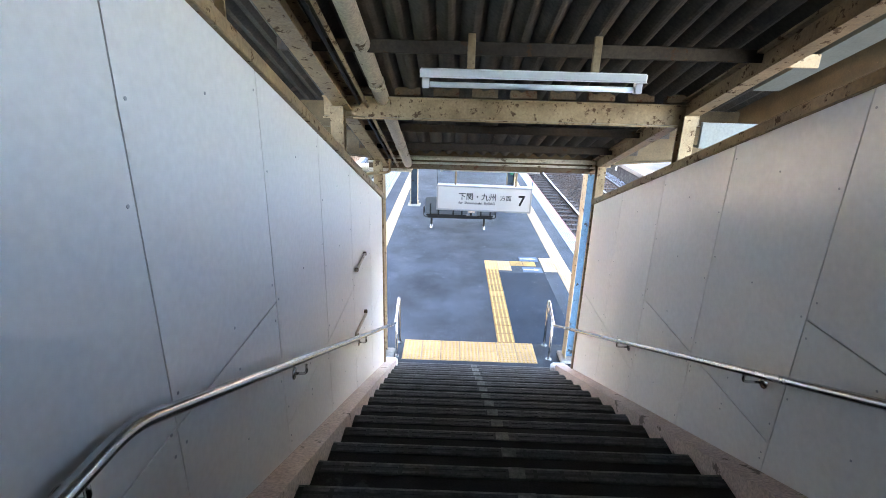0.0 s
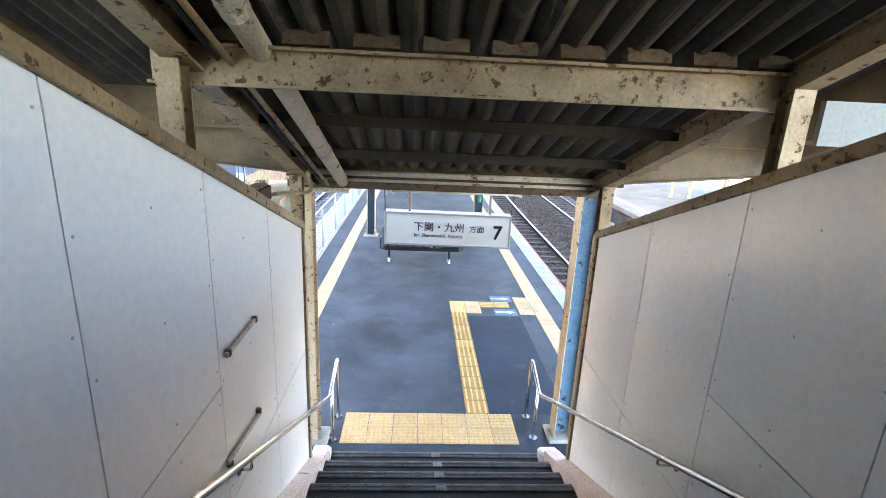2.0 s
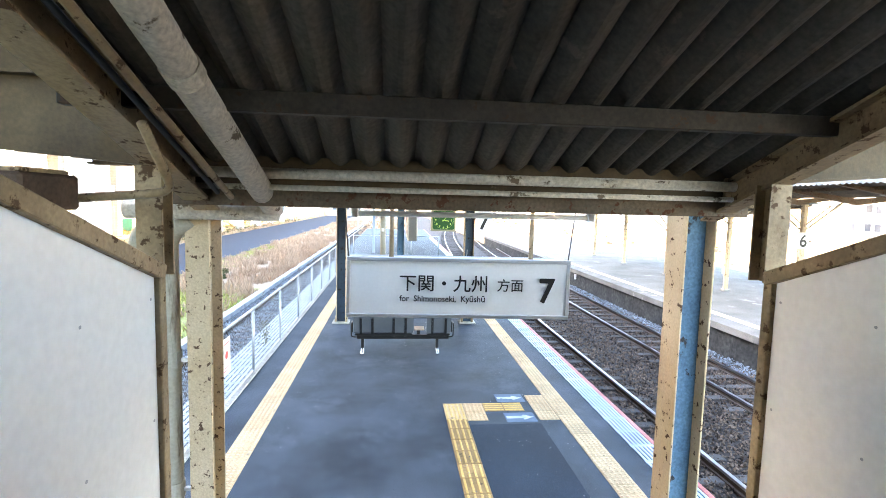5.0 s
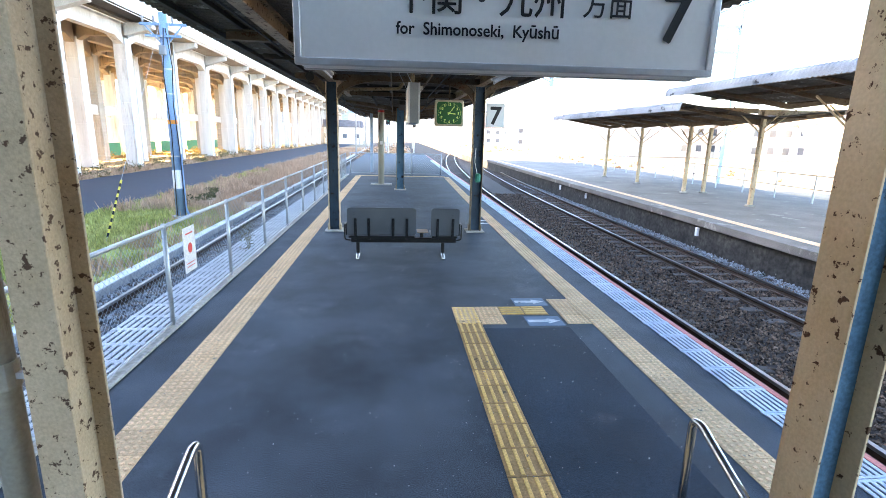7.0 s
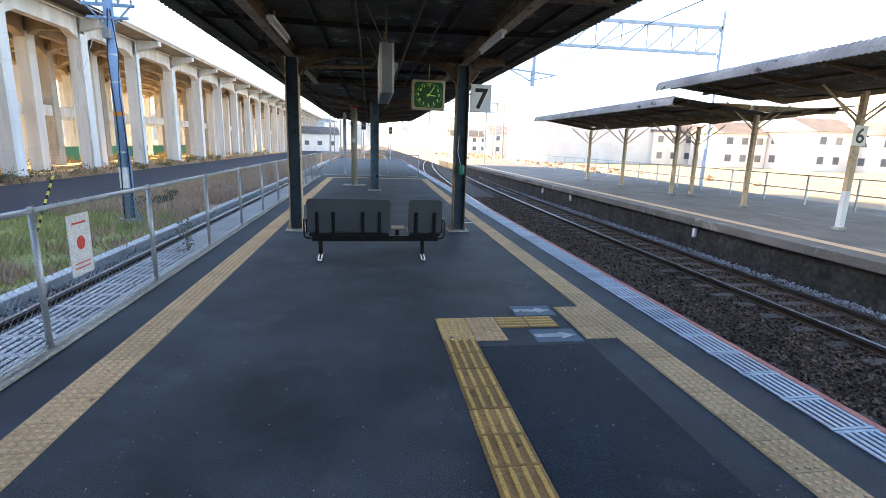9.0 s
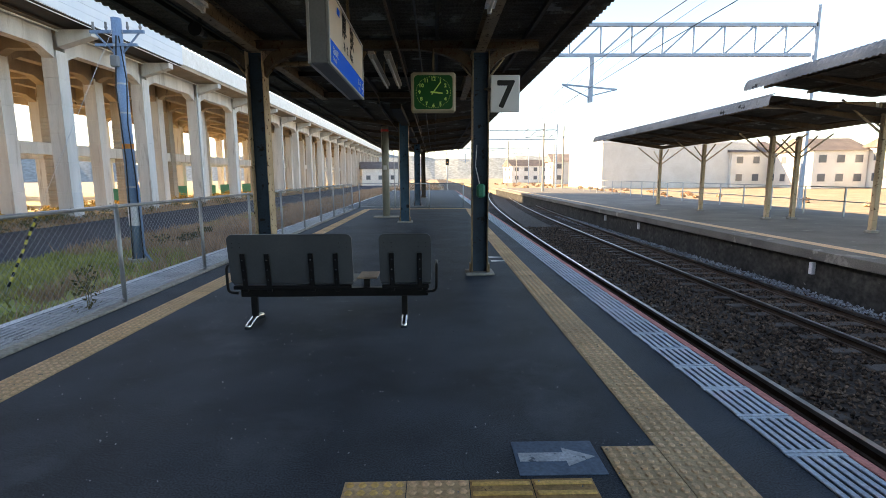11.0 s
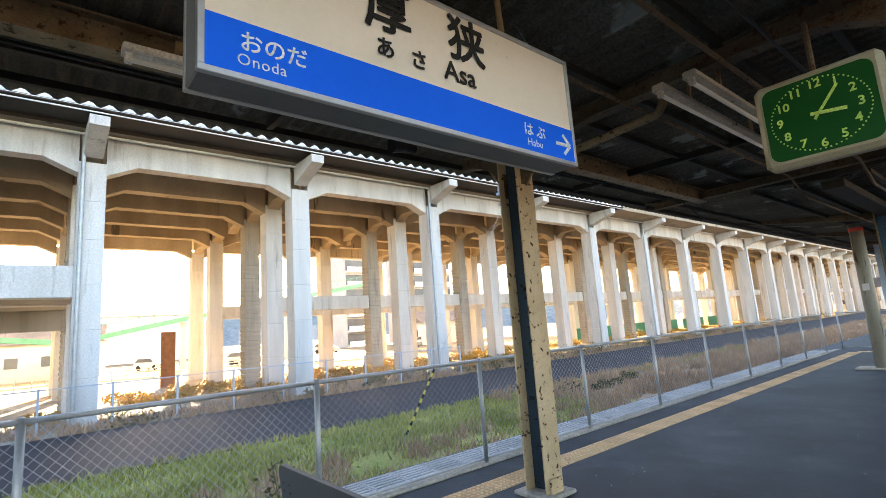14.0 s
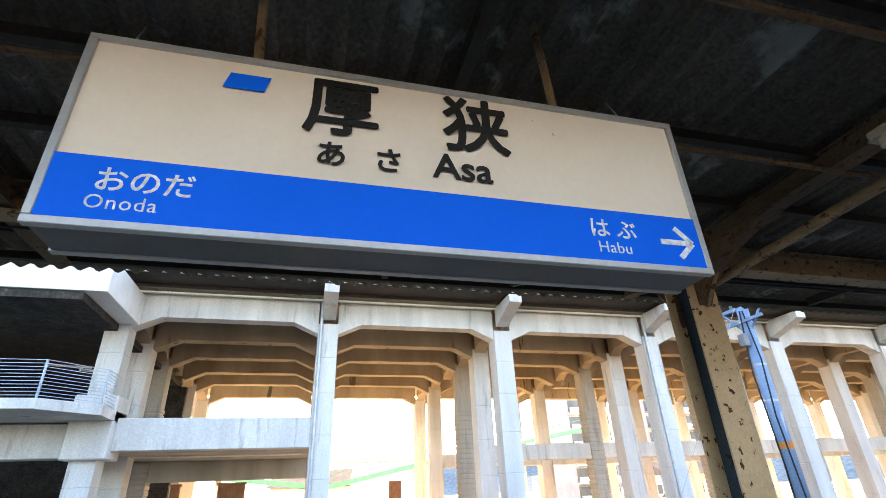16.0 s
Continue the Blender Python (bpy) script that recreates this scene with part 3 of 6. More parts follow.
for side, x0, x1 in (("left", -0.672, -0.545), ("right", 1.73, 1.882)):
    bm = bmesh.new()
    top, bot = FIRST - 0.12, FIRST - TREAD * FLIGHT - 0.2
    prism(bm, [(x0, top, 0.0), (x0, top, 0.30), (x0, top - 0.15, 0.36), (x0, bot, 0.36 + SLOPE * (top - 0.15 - bot)), (x0, bot, 0)], (x1 - x0, 0, 0))
    structure("stringer_" + side, bm, STRINGER, "grubby pink mortar stringer along the stair wall", "stringer")
    bm = B((x0 - 0.05, x1 + 0.01, top - 0.02, top + 0.12, 0.0, 0.27), c=0.03)
    tagged(part("stair_end_block", bm, WHITEPAINT), "rounded white-painted concrete block ending the stringer", "block", "stair end blocks")


# ---- stair walls of white boards ----
def wall_top(y):
    return 2.735 + 0.387 * (6.98 - y)


def stair_line(y):
    return 0.30 + SLOPE * (FIRST - 0.12 - y)


def stair_wall(name, x, inward):
    """A frame of rails with separate boards 0.91 m wide; the lower and upper boards meet at stepped seams."""
    out = -inward
    bm = bmesh.new()
    prism(bm, [(x + out * 0.03, 6.98, 0.02), (x + out * 0.03, 6.98, 2.7), (x + out * 0.03, -4, wall_top(-4) - 0.03), (x + out * 0.03, -4, 0.02)], (out * 0.05, 0, 0))
    wall = structure(name, bm, SEAM, "stair wall clad in scuffed white boards with dark joints", "wall")
    edges = [6.975 - 0.907 * i for i in range(13)]
    for i, (b, a) in enumerate(zip(edges, edges[1:])):
        seam = 1.6 + 0.735 * (i // 2)
        g = 0.0035
        a2, b2 = a + g, b - g
        low = [(a2, max(0.02, stair_line(a2) - 0.05)), (b2, max(0.02, stair_line(b2) - 0.05)), (b2, seam - g), (a2, seam - g)]
        high = [(a2, seam + g), (b2, seam + g), (b2, wall_top(b2) - 0.01), (a2, wall_top(a2) - 0.01)]
        for poly in (low, high):
            if min(poly[2][1] - poly[1][1], poly[3][1] - poly[0][1]) < 0.05:
                continue
            bm = bmesh.new()
            prism(bm, [(x, y, z) for y, z in poly], (out * 0.028, 0, 0))
            bd = part("board", bm, PANEL, wall)
            # screw heads along the board's joints
            sb = bmesh.new()
            for y in (a2 + 0.03, b2 - 0.03, (a2 + b2) / 2):
                z0 = max(poly[0][1], poly[1][1]) + 0.1
                z1 = min(poly[2][1], poly[3][1]) - 0.08
                k = max(2, int((z1 - z0) / 0.45) + 1)
                for j in range(k):
                    z = z0 + (z1 - z0) * j / (k - 1)
                    tube(sb, [(x + inward * 0.0015, y, z), (x - inward * 0.002, y, z)], 0.006, 6)
            part("screw_heads", sb, GALV, bd, "small dark screw heads")
    bm = bmesh.new()
    beam(bm, (x + out * 0.02, 7.02, wall_top(7.02) + 0.02), (x + out * 0.02, -4, wall_top(-4) + 0.02), 0.09, 0.06, 0.004)
    part("top_rail", bm, CREAM_DIRTY, wall, "rust-spotted cream steel rail along the top")
    bm = bmesh.new()
    beam(bm, (x + out * 0.025, 7.0, 0.02), (x + out * 0.025, 7.0, wall_top(7.0)), 0.05, 0.09, 0.004, (1, 0, 0))
    part("end_rail", bm, CREAM_DIRTY, wall, "rust-spotted cream steel edge strip")
    return wall


stair_wall("wall_left", -0.672, 1)
stair_wall("wall_right", 1.882, -1)
# unseen boards, added to keep sky light off the upper stairs
for nm, x in (("upper_wall_left", -0.73), ("upper_wall_right", 1.94)):
    bm = bmesh.new()
    ye = 2.3 if x < 0 else 0.2
    prism(bm, [(x - 0.03, ye, wall_top(ye)), (x - 0.03, ye, 5.1 + 0.365 * (2.3 - ye)), (x - 0.03, -4, 7.4), (x - 0.03, -4, wall_top(-4))], (0.06, 0, 0))
    structure(nm, bm, PANEL, "unseen white boards added to close the wall up to the roof", "wall")
# unseen end wall, added to close off the landing
structure("wall_behind", B((-0.9, 2.1, -4.2, -4.0, 2.2, 8.0)), CONCOLD, "plain grey unseen wall added behind the stair landing", "wall")


# ---- handrails ----
def handrail(x, wallx, posts, kink, label):
    t = thing("handrail", (x, 7.9, 0), label, "handrail", "stair handrails")
    h = 0.645
    yt = FIRST - TREAD * FLIGHT + 0.1
    zt = h + 0.04 + SLOPE * (FIRST + 0.3 - yt)
    pts = bent([(x, posts[1], 0.0), (x, posts[1], 0.80), (x, posts[1] - 0.06, 0.82), (x, kink, h), (x, yt, zt), (x, -2.5, zt + 0.02)], 0.08)
    bm = bmesh.new()
    tube(bm, pts, 0.021, 12)
    wpart("rail", bm, STEEL, t, smooth=True)
    bm = bmesh.new()
    tube(bm, [(x, posts[0], 0.0), (x, posts[0], h + 0.01)], 0.019, 12)
    wpart("post", bm, STEEL, t, smooth=True)
    for p in posts:
        bm = bmesh.new()
        tube(bm, [(x, p, 0.0), (x, p, 0.012)], 0.05, 14)
        wpart("base_flange", bm, STEEL, t)
    for y in (5.3, 3.5, 2.0):
        z = h + SLOPE * (kink - y) if y > yt else zt
        bm = bmesh.new()
        tube(bm, bent([(x, y, z - 0.01), (x, y, z - 0.07), (wallx, y, z - 0.07)], 0.03), 0.008, 8)
        tube(bm, [(wallx, y, z - 0.07), (wallx + (0.006 if x > wallx else -0.006), y, z - 0.07)], 0.035, 12)
        wpart("bracket", bm, STEEL, t, smooth=True)


handrail(-0.60, -0.672, (7.84, 8.27), 7.72, "bent stainless steel handrail on the stair wall ending on two posts")
handrail(1.765, 1.882, (7.9, 8.32), 7.82, "bent stainless steel handrail on the stair wall ending on two posts")
for z, y0, y1 in ((2.485, 5.21, 5.69), (1.88, 5.12, 5.66)):
    t = thing("wall_bar", (-0.66, (y0 + y1) / 2, z), "short cream steel bar fixed to the boards", "bar", "wall bars")
    bm = bmesh.new()
    beam(bm, (-0.655, y0, z + (0.03 if z < 2 else 0)), (-0.655, y1, z - (0.03 if z < 2 else 0)), 0.02, 0.026, 0.003)
    wpart("bar", bm, PIPE, t)
    for y in (y0 + 0.03, y1 - 0.03):
        wpart("end_plate", B((-0.672, -0.64, y - 0.012, y + 0.012, z - 0.017, z + 0.017), c=0.003), BROWN, t)


# ---- roof over the stairs ----
def stair_roof(y):
    return 3.225 + 0.365 * (7.45 - y)


bm = bmesh.new()
corrugated(bm, (-0.95, 7.62, stair_roof(7.62)), (0, -12, 0.365 * 12), (3.266, 0, 0), 0.142, 0.026, steps=8, lobed=True)
structure("stair_roof", bm, SLATE, "grey corrugated cement roof over the stairs, dusty underneath", "roof")
for nm, xa, run in (("side_roof_left", -2.42, 6.4), ("side_roof_right", 2.32, 2.45)):
    bm = bmesh.new()
    corrugated(bm, (xa, 7.6, stair_roof(7.6) + 0.6), (0, -run, 0.365 * run), (1.42 if xa < 0 else 1.25, 0, 0), 0.142, 0.03)
    structure(nm, bm, SLATE, "grey corrugated roof beside the foot of the stairs", "roof")
frame_t = thing("stair_roof_frame", (0.6, 7.5, 2.9), "brown and cream painted steel frame carrying the stair roof, flaking with rust", "roof frame")
for i, y in enumerate((7.5, 6.85, 6.1, 5.2, 4.35, 3.5, 2.6, 1.7, 0.8)):
    z = stair_roof(y) - 0.035
    bm = bmesh.new()
    if i in (3, 6):
        hbeam(bm, (-0.86, y, z - 0.13), (2.08, y, z - 0.13), 0.11, 0.17, 0.014)
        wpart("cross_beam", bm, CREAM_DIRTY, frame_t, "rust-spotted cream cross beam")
        bm = bmesh.new()
        for k in range(9):
            beam(bm, (-0.5 + 0.3 * k, y - 0.02, z), (-0.5 + 0.3 * k, y + 0.05, z - 0.02), 0.2, 0.06)
        wpart("packing", bm, BROWN, frame_t)
    else:
        beam(bm, (-0.9, y, z - 0.035), (2.25, y, z - 0.035), 0.05, 0.075, 0.004)
        wpart("purlin", bm, DARKSTEEL, frame_t)
for x, mtl, w in ((-0.70, CREAM_DIRTY, 0.12), (1.97, CREAM_DIRTY, 0.1)):
    bm = bmesh.new()
    hbeam(bm, (x, 7.62, stair_roof(7.62) - 0.125), (x, -4, stair_roof(-4) - 0.125), w, 0.14, 0.014)
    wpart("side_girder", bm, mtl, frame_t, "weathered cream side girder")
bm = bmesh.new()
tube(bm, [(-0.9, 7.6, 3.1), (2.1, 7.6, 3.1)], 0.036, 10)
wpart("edge_gutter", bm, CREAM_DIRTY, frame_t, "cream half-round gutter at the roof's end", smooth=True)
bm = B((-0.9, 2.1, 7.44, 7.462, 3.08, 3.235))
wpart("filler_board", bm, UMBER, frame_t)
for y, z, r in ((7.4, 3.155, 0.026), (7.41, 3.09, 0.014)):
    bm = bmesh.new()
    tube(bm, [(-0.9, y, z), (2.08, y, z)], r, 10)
    wpart("edge_pipe", bm, PIPE, frame_t, "cream pipe along the roof's end", smooth=True)
bm = bmesh.new()
beam(bm, (-0.9, 7.5, 3.05), (2.1, 7.5, 3.05), 0.07, 0.1, 0.004)
wpart("end_beam", bm, BROWN, frame_t)
wpart("corner_bracket", B((1.93, 2.16, 7.42, 8.06, 3.095, 3.2), c=0.006), CREAM, frame_t)
for xa, xb, deep, ye in ((-2.36, -0.8, 3.17, 1.2), (3.56, 2.05, 3.17, 5.1)):
    bm = bmesh.new()
    prism(bm, [(xa, 7.24, 3.3), (xa, 7.24, 3.82), (xb, 7.24, 3.82), (xb, 7.24, deep)], (0, 0.014, 0))
    beam(bm, (xa, 7.247, 3.52), (xb, 7.247, 3.52), 0.12, 0.014)
    beam(bm, (xa, 7.247, 3.3), (xb, 7.247, deep), 0.12, 0.014)
    wpart("outrigger_beam", bm, UMBER, frame_t, "deep haunched brown beam reaching out beyond the wall")
    bm = bmesh.new()
    beam(bm, (xa, 7.6, stair_roof(7.6) + 0.32), (xa, ye, stair_roof(ye) + 0.32), 0.08, 0.45)
    wpart("side_beam", bm, UMBER, frame_t)
# box gutter along the open eaves, purlin ends, and the fascia that ends the lower roof
bm = bmesh.new()
for xa, xb, za, zb in ((2.3, 2.308, -0.05, 0.13), (2.308, 2.48, -0.05, -0.042), (2.48, 2.488, -0.05, 0.15)):
    prism(bm, [(xa, 4.95, stair_roof(4.95) + za), (xb, 4.95, stair_roof(4.95) + za), (xb, 4.95, stair_roof(4.95) + zb), (xa, 4.95, stair_roof(4.95) + zb)], (0, -8.5, 0.365 * 8.5))
wpart("eaves_gutter", bm, GUTTER, frame_t, "grey-green folded sheet box gutter")
for y in (4.35, 3.5, 2.6, 1.7):
    bm = bmesh.new()
    beam(bm, (2.02, y, stair_roof(y) - 0.09), (2.296, y, stair_roof(y) - 0.09), 0.06, 0.08, 0.004)
    wpart("purlin_end", bm, CREAM_DIRTY, frame_t)
wpart("roof_fascia", B((2.03, 3.5, 5.02, 5.05, 3.66, 3.85), (2.03, 3.5, 5.05, 5.12, 3.66, 3.675)), GUTTER, frame_t, "grey-green folded fascia")
for x in (-0.73, 1.95):
    for y in (7.12, 5.1, 3.1, 1.1):
        zt = stair_roof(y) - 0.19
        bm = bmesh.new()
        hbeam(bm, (x, y, wall_top(y) + 0.03), (x, y, zt), 0.1, 0.1, 0.01, (0, 1, 0))
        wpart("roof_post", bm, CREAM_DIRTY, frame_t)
drain = thing("drain_pipe", (-0.4, 7.6, 2.98), "cream painted drain pipe hung under the stair roof", "pipe")
bm = bmesh.new()
tube(bm, bent([(-1.12, 7.67, 2.97), (-0.37, 7.67, 2.97)], 0.05), 0.05, 14)
wpart("cross_pipe", bm, PIPE, drain, smooth=True)
bm = bmesh.new()
tube(bm, [(-0.4, 7.69, 2.985), (-0.4, -4, 2.985 + 0.39 * 11.69)], 0.055, 14)
wpart("sloping_pipe", bm, PIPE, drain, smooth=True)
for y in (6.6, 4.9, 3.2):
    bm = bmesh.new()
    zc = 2.985 + 0.39 * (7.69 - y)
    tube(bm, [(-0.4, y - 0.03, zc + 0.012), (-0.4, y + 0.03, zc - 0.012)], 0.06, 14)
    wpart("joint_collar", bm, PIPE, drain)
cond = thing("cable_conduit", (-0.52, 7.2, 3.0), "thin grey conduit running under the stair roof", "conduit")
for dx, dz, r in ((-0.1, 0.14, 0.014), (-0.16, 0.16, 0.011)):
    bm = bmesh.new()
    tube(bm, [(-0.42 + dx, 7.4, 2.9 + dz), (-0.42 + dx, -3, 2.9 + dz + 0.385 * 10.4)], r, 8)
    wpart("tube", bm, CREAM_DIRTY if r > 0.012 else RUBBER, cond, smooth=True)
bm = bmesh.new()
tube(bm, bent([(-0.9, 6.9, 3.02), (-0.56, 6.9, 3.05), (-0.52, 6.6, 3.25)], 0.08), 0.016, 8)
wpart("branch_tube", bm, CREAM_DIRTY, cond, smooth=True)
jb = thing("junction_box", (-0.95, 6.75, 3.02), "small rusty red junction box beside the stair wall", "junction box")
wpart("body", B((-1.02, -0.88, 6.62, 6.9, 2.98, 3.1), c=0.01), RAIL, jb)
wpart("lid", B((-1.0, -0.9, 6.64, 6.88, 3.1, 3.115), c=0.004), CREAM_DIRTY, jb)


def tube_lamp(at, length, label, group, axis="X", hang=0.1, paint=None):
    """A batten lamp with one bare tube, unlit."""
    t = thing("tube_lamp", at if isinstance(at, Matrix) else Matrix.Translation(at) @ (Matrix.Rotation(math.pi / 2, 4, "Z") if axis == "Y" else Matrix()), label, "lamp", group)
    h = length / 2
    part("housing", B((-h, h, -0.045, 0.045, -0.01, 0.035), c=0.008), paint or WHITEPAINT, t)
    bm = bmesh.new()
    prism(bm, [(-h, -0.05, -0.012), (-h, 0.05, -0.012), (-h, 0.02, 0.0), (-h, -0.02, 0.0)], (2 * h, 0, 0))
    part("reflector", bm, paint or WHITEPAINT, t)
    bm = bmesh.new()
    tube(bm, [(-h + 0.05, 0, -0.045), (h - 0.05, 0, -0.045)], 0.015, 10)
    part("tube", bm, TUBE, t, "white glass tube", smooth=True)
    for s in (-1, 1):
        part("lamp_holder", B((s * (h - 0.03) - 0.018, s * (h - 0.03) + 0.018, -0.02, 0.02, -0.065, -0.01), c=0.004), paint or WHITEPAINT, t)
        part("hanger", B((s * h * 0.55 - 0.02, s * h * 0.55 + 0.02, -0.012, 0.012, 0.035, 0.035 + hang), c=0.003), CREAM_DIRTY, t)
    return t


tube_lamp((0.56, 3.9, 4.13), 1.16, "white batten lamp with a bare tube under the stair roof", "lamps over the stairs", hang=0.17, paint=SIGNGREY)
tube_lamp((0.66, 7.6, 3.02), 1.32, "white batten lamp at the foot of the stair roof", "lamps over the stairs", hang=0.06, paint=SIGNGREY)


# ---- end posts of the stair roof ----
def end_post(x, y, top, label):
    t = thing("end_post", (x, y, 0), label, "post", "posts at the stair foot")
    for s in (-1, 1):
        part("flange", B((-0.062, 0.062, s * 0.095 - 0.006, s * 0.095 + 0.006, 0.02, top), c=0.002), CHIPPED, t, "flaking cream paint with rust")
    part("web", B((-0.006, 0.006, -0.089, 0.089, 0.02, top)), CHIPPED, t)
    part("footing", B((-0.17, 0.17, -0.17, 0.17, 0.0, 0.05), c=0.015), CONCOLD, t)
    part("cap_plate", B((-0.12, 0.12, -0.14, 0.12, top, top + 0.03), c=0.004), CREAM, t)
    return t


def end_post_x(x, y, top, label):
    t = thing("end_post", (x, y, 0), label, "post", "posts at the stair foot")
    for s in (-1, 1):
        part("flange", B((s * 0.095 - 0.006, s * 0.095 + 0.006, -0.1, 0.1, 0.02, top), c=0.002), CREAM, t, "flaking cream paint with rust")
    part("web", B((-0.089, 0.089, -0.006, 0.006, 0.02, top)), BLUE, t, "faded blue paint")
    part("footing", B((-0.17, 0.17, -0.17, 0.17, 0.0, 0.05), c=0.015), CONCOLD, t)
    part("cap_plate", B((-0.12, 0.12, -0.14, 0.12, top, top + 0.03), c=0.004), CREAM, t)
    return t


end_post(-0.815, 7.86, 2.95, "cream steel post with rust flakes beside the stair foot")
end_post_x(2.1, 7.95, 3.06, "cream and blue steel post with rust flakes beside the stair foot")
for i, (x, y, ztop) in enumerate(((-0.975, 7.80, 2.82), (-1.115, 7.76, 2.82))):
    t = thing("downpipe", (x, y, 0), "weathered grey rainwater downpipe beside the stair foot", "pipe", "downpipes")
    bm = bmesh.new()
    tube(bm, bent([(x, y, 0.02), (x, y, ztop), (x + 0.12, y - 0.04, ztop + 0.1)], 0.06), 0.047, 14)
    wpart("pipe", bm, PIPEGREY, t, smooth=True)
    for z in (0.55, 1.35, 2.1):
        bm = bmesh.new()
        tube(bm, [(x, y, z), (x, y, z + 0.09)], 0.053, 14)
        wpart("collar", bm, PIPEGREY, t)
        wpart("clamp", B((x, x + 0.14, y - 0.01, y + 0.01, z + 0.03, z + 0.05)), GALV, t)


# ---- hanging direction sign ----
def sign_box(name, at, w, h, d, case, trim, face, label, category):
    """A shallow lit-box sign, face towards local -y."""
    t = thing(name, at, label, category, "hanging signs")
    part("case", B((-w / 2, w / 2, -d / 2 + 0.012, d / 2 - 0.012, 0, h), c=0.006), case, t)
    for s, nm in ((-1, "front_face"), (1, "back_face")):
        part(nm, B((-w / 2 + 0.018, w / 2 - 0.018, s * (d / 2 - 0.006) - 0.004, s * (d / 2 - 0.006) + 0.004, 0.018, h - 0.018)), face, t)
        bm = bmesh.new()
        for x0, x1, z0, z1 in ((-w / 2 - 0.003, w / 2 + 0.003, -0.003, 0.018), (-w / 2 - 0.003, w / 2 + 0.003, h - 0.018, h + 0.003), (-w / 2 - 0.003, -w / 2 + 0.018, 0.018, h - 0.018), (w / 2 - 0.018, w / 2 + 0.003, 0.018, h - 0.018)):
            box(bm, (x0, s * (d / 2 - 0.004) - 0.012, z0), (x1, s * (d / 2 - 0.004) + 0.012, z1), 0.002)
        part("trim", bm, trim, t)
    return t


UPRIGHT = Matrix.Rotation(math.pi / 2, 4, "X")
sign_a = sign_box("direction_sign", Matrix.Translation((0.62, 7.905, 2.37)) @ Matrix.Rotation(-0.05, 4, "Z"), 1.30, 0.345, 0.13, SIGNGREY, ALU, SIGNGREY, "white hanging sign for platform seven towards the west", "sign")


def on_a(x, z):
    return Matrix.Translation((x * 1.03 - 0.65, -0.0702, z * 1.045)) @ UPRIGHT


lettering("下関・九州", 0.105, on_a(0.29, 0.155), INK, sign_a, "black lettering", stretch=1.0, bold=0.001)
lettering("方面", 0.08, on_a(0.845, 0.158), INK, sign_a, "black lettering", bold=0.0005)
lettering("for  Shimonoseki,  Kyūshū", 0.05, on_a(0.295, 0.09), INK, sign_a, "black lettering", stretch=0.93, bold=0.0008)
lettering("7", 0.2, on_a(1.085, 0.095), INK, sign_a, "large black numeral", bold=0.005, stretch=0.95)
for x in (-0.4, 0.43):
    bm = bmesh.new()
    tube(bm, [(x, 0, 0.345), (x, 0, 0.88), (x, 0.3, 0.96)], 0.014, 10)
    part("hanger_pipe", bm, CREAM_DIRTY, sign_a)
for s in (-1, 1):
    bm = bmesh.new()
    tube(bm, [(s * 0.635, 0, 0.12), (s * 0.66, -0.1, 0.66)], 0.004, 6)
    part("stay_wire", bm, RUBBER, sign_a)

# ---- main platform roof: two planes falling to a valley, lower beyond the pair of columns ----
VX, EL, ER, EZ = 0.55, -2.4, 3.55, 3.47
for nm, ex, y0, y1, vz in (("main_roof_left", EL, 8.0, 21.9, 3.43), ("main_roof_right", ER, 8.0, 21.9, 3.43), ("far_roof_left", EL, 21.9, 47.0, 3.2), ("far_roof_right", ER, 21.9, 47.0, 3.2)):
    bm = bmesh.new()
    corrugated(bm, (VX, y0, vz), (ex - VX, 0, EZ - vz), (0, y1 - y0, 0), 0.135, 0.02, steps=5)
    structure(nm, bm, OLDROOF, "old dark corrugated roof sheet sloping to a central valley", "roof")


def roof_under(x, vz):
    return vz - 0.03 + (EZ - vz) * (abs(x - VX) / (VX - EL) if x < VX else (x - VX) / (ER - VX))


roof_frame = thing("main_roof_frame", (VX, 17.36, 3.2), "dark brown steel beams, rafters and purlins under the platform roof", "roof frame")
for y in (8.6, 12.98, 17.36, 21.7):
    bm = bmesh.new()
    hbeam(bm, (EL + 0.6, y, 3.3), (ER - 0.6, y, 3.3), 0.13, 0.12, 0.012)
    beam(bm, (-1.0, y, 3.3), (2.05, y, 3.3), 0.09, 0.1)
    wpart("cross_beam", bm, BROWN, roof_frame)
for y in (10.8, 15.2, 19.6):
    for s, ex in ((-1, EL + 0.5), (1, ER - 0.5)):
        bm = bmesh.new()
        beam(bm, (VX, y, 3.33), (ex, y, 3.37), 0.05, 0.08)
        wpart("rafter", bm, DARKSTEEL, roof_frame)
for y in (26.12, 30.3, 34.4, 39.0, 43.5):
    for ex in (EL + 0.4, ER - 0.4):
        bm = bmesh.new()
        prism(bm, [(VX, y - 0.06, 2.98), (VX, y - 0.06, 3.15), (ex, y - 0.06, EZ - 0.04), (ex, y - 0.06, EZ - 0.11)], (0, 0.12, 0))
        wpart("rafter", bm, BROWN, roof_frame)
for x in (-2.05, -1.6, -0.4, 0.15, 0.95, 1.5, 2.75, 3.2):
    for y0, y1, vz in ((8.05, 21.85, 3.43), (21.95, 46.9, 3.2)):
        bm = bmesh.new()
        z = roof_under(x, vz) - 0.035
        beam(bm, (x, y0, z), (x, y1, z), 0.05, 0.06, 0.003)
        wpart("purlin", bm, DARKSTEEL, roof_frame)
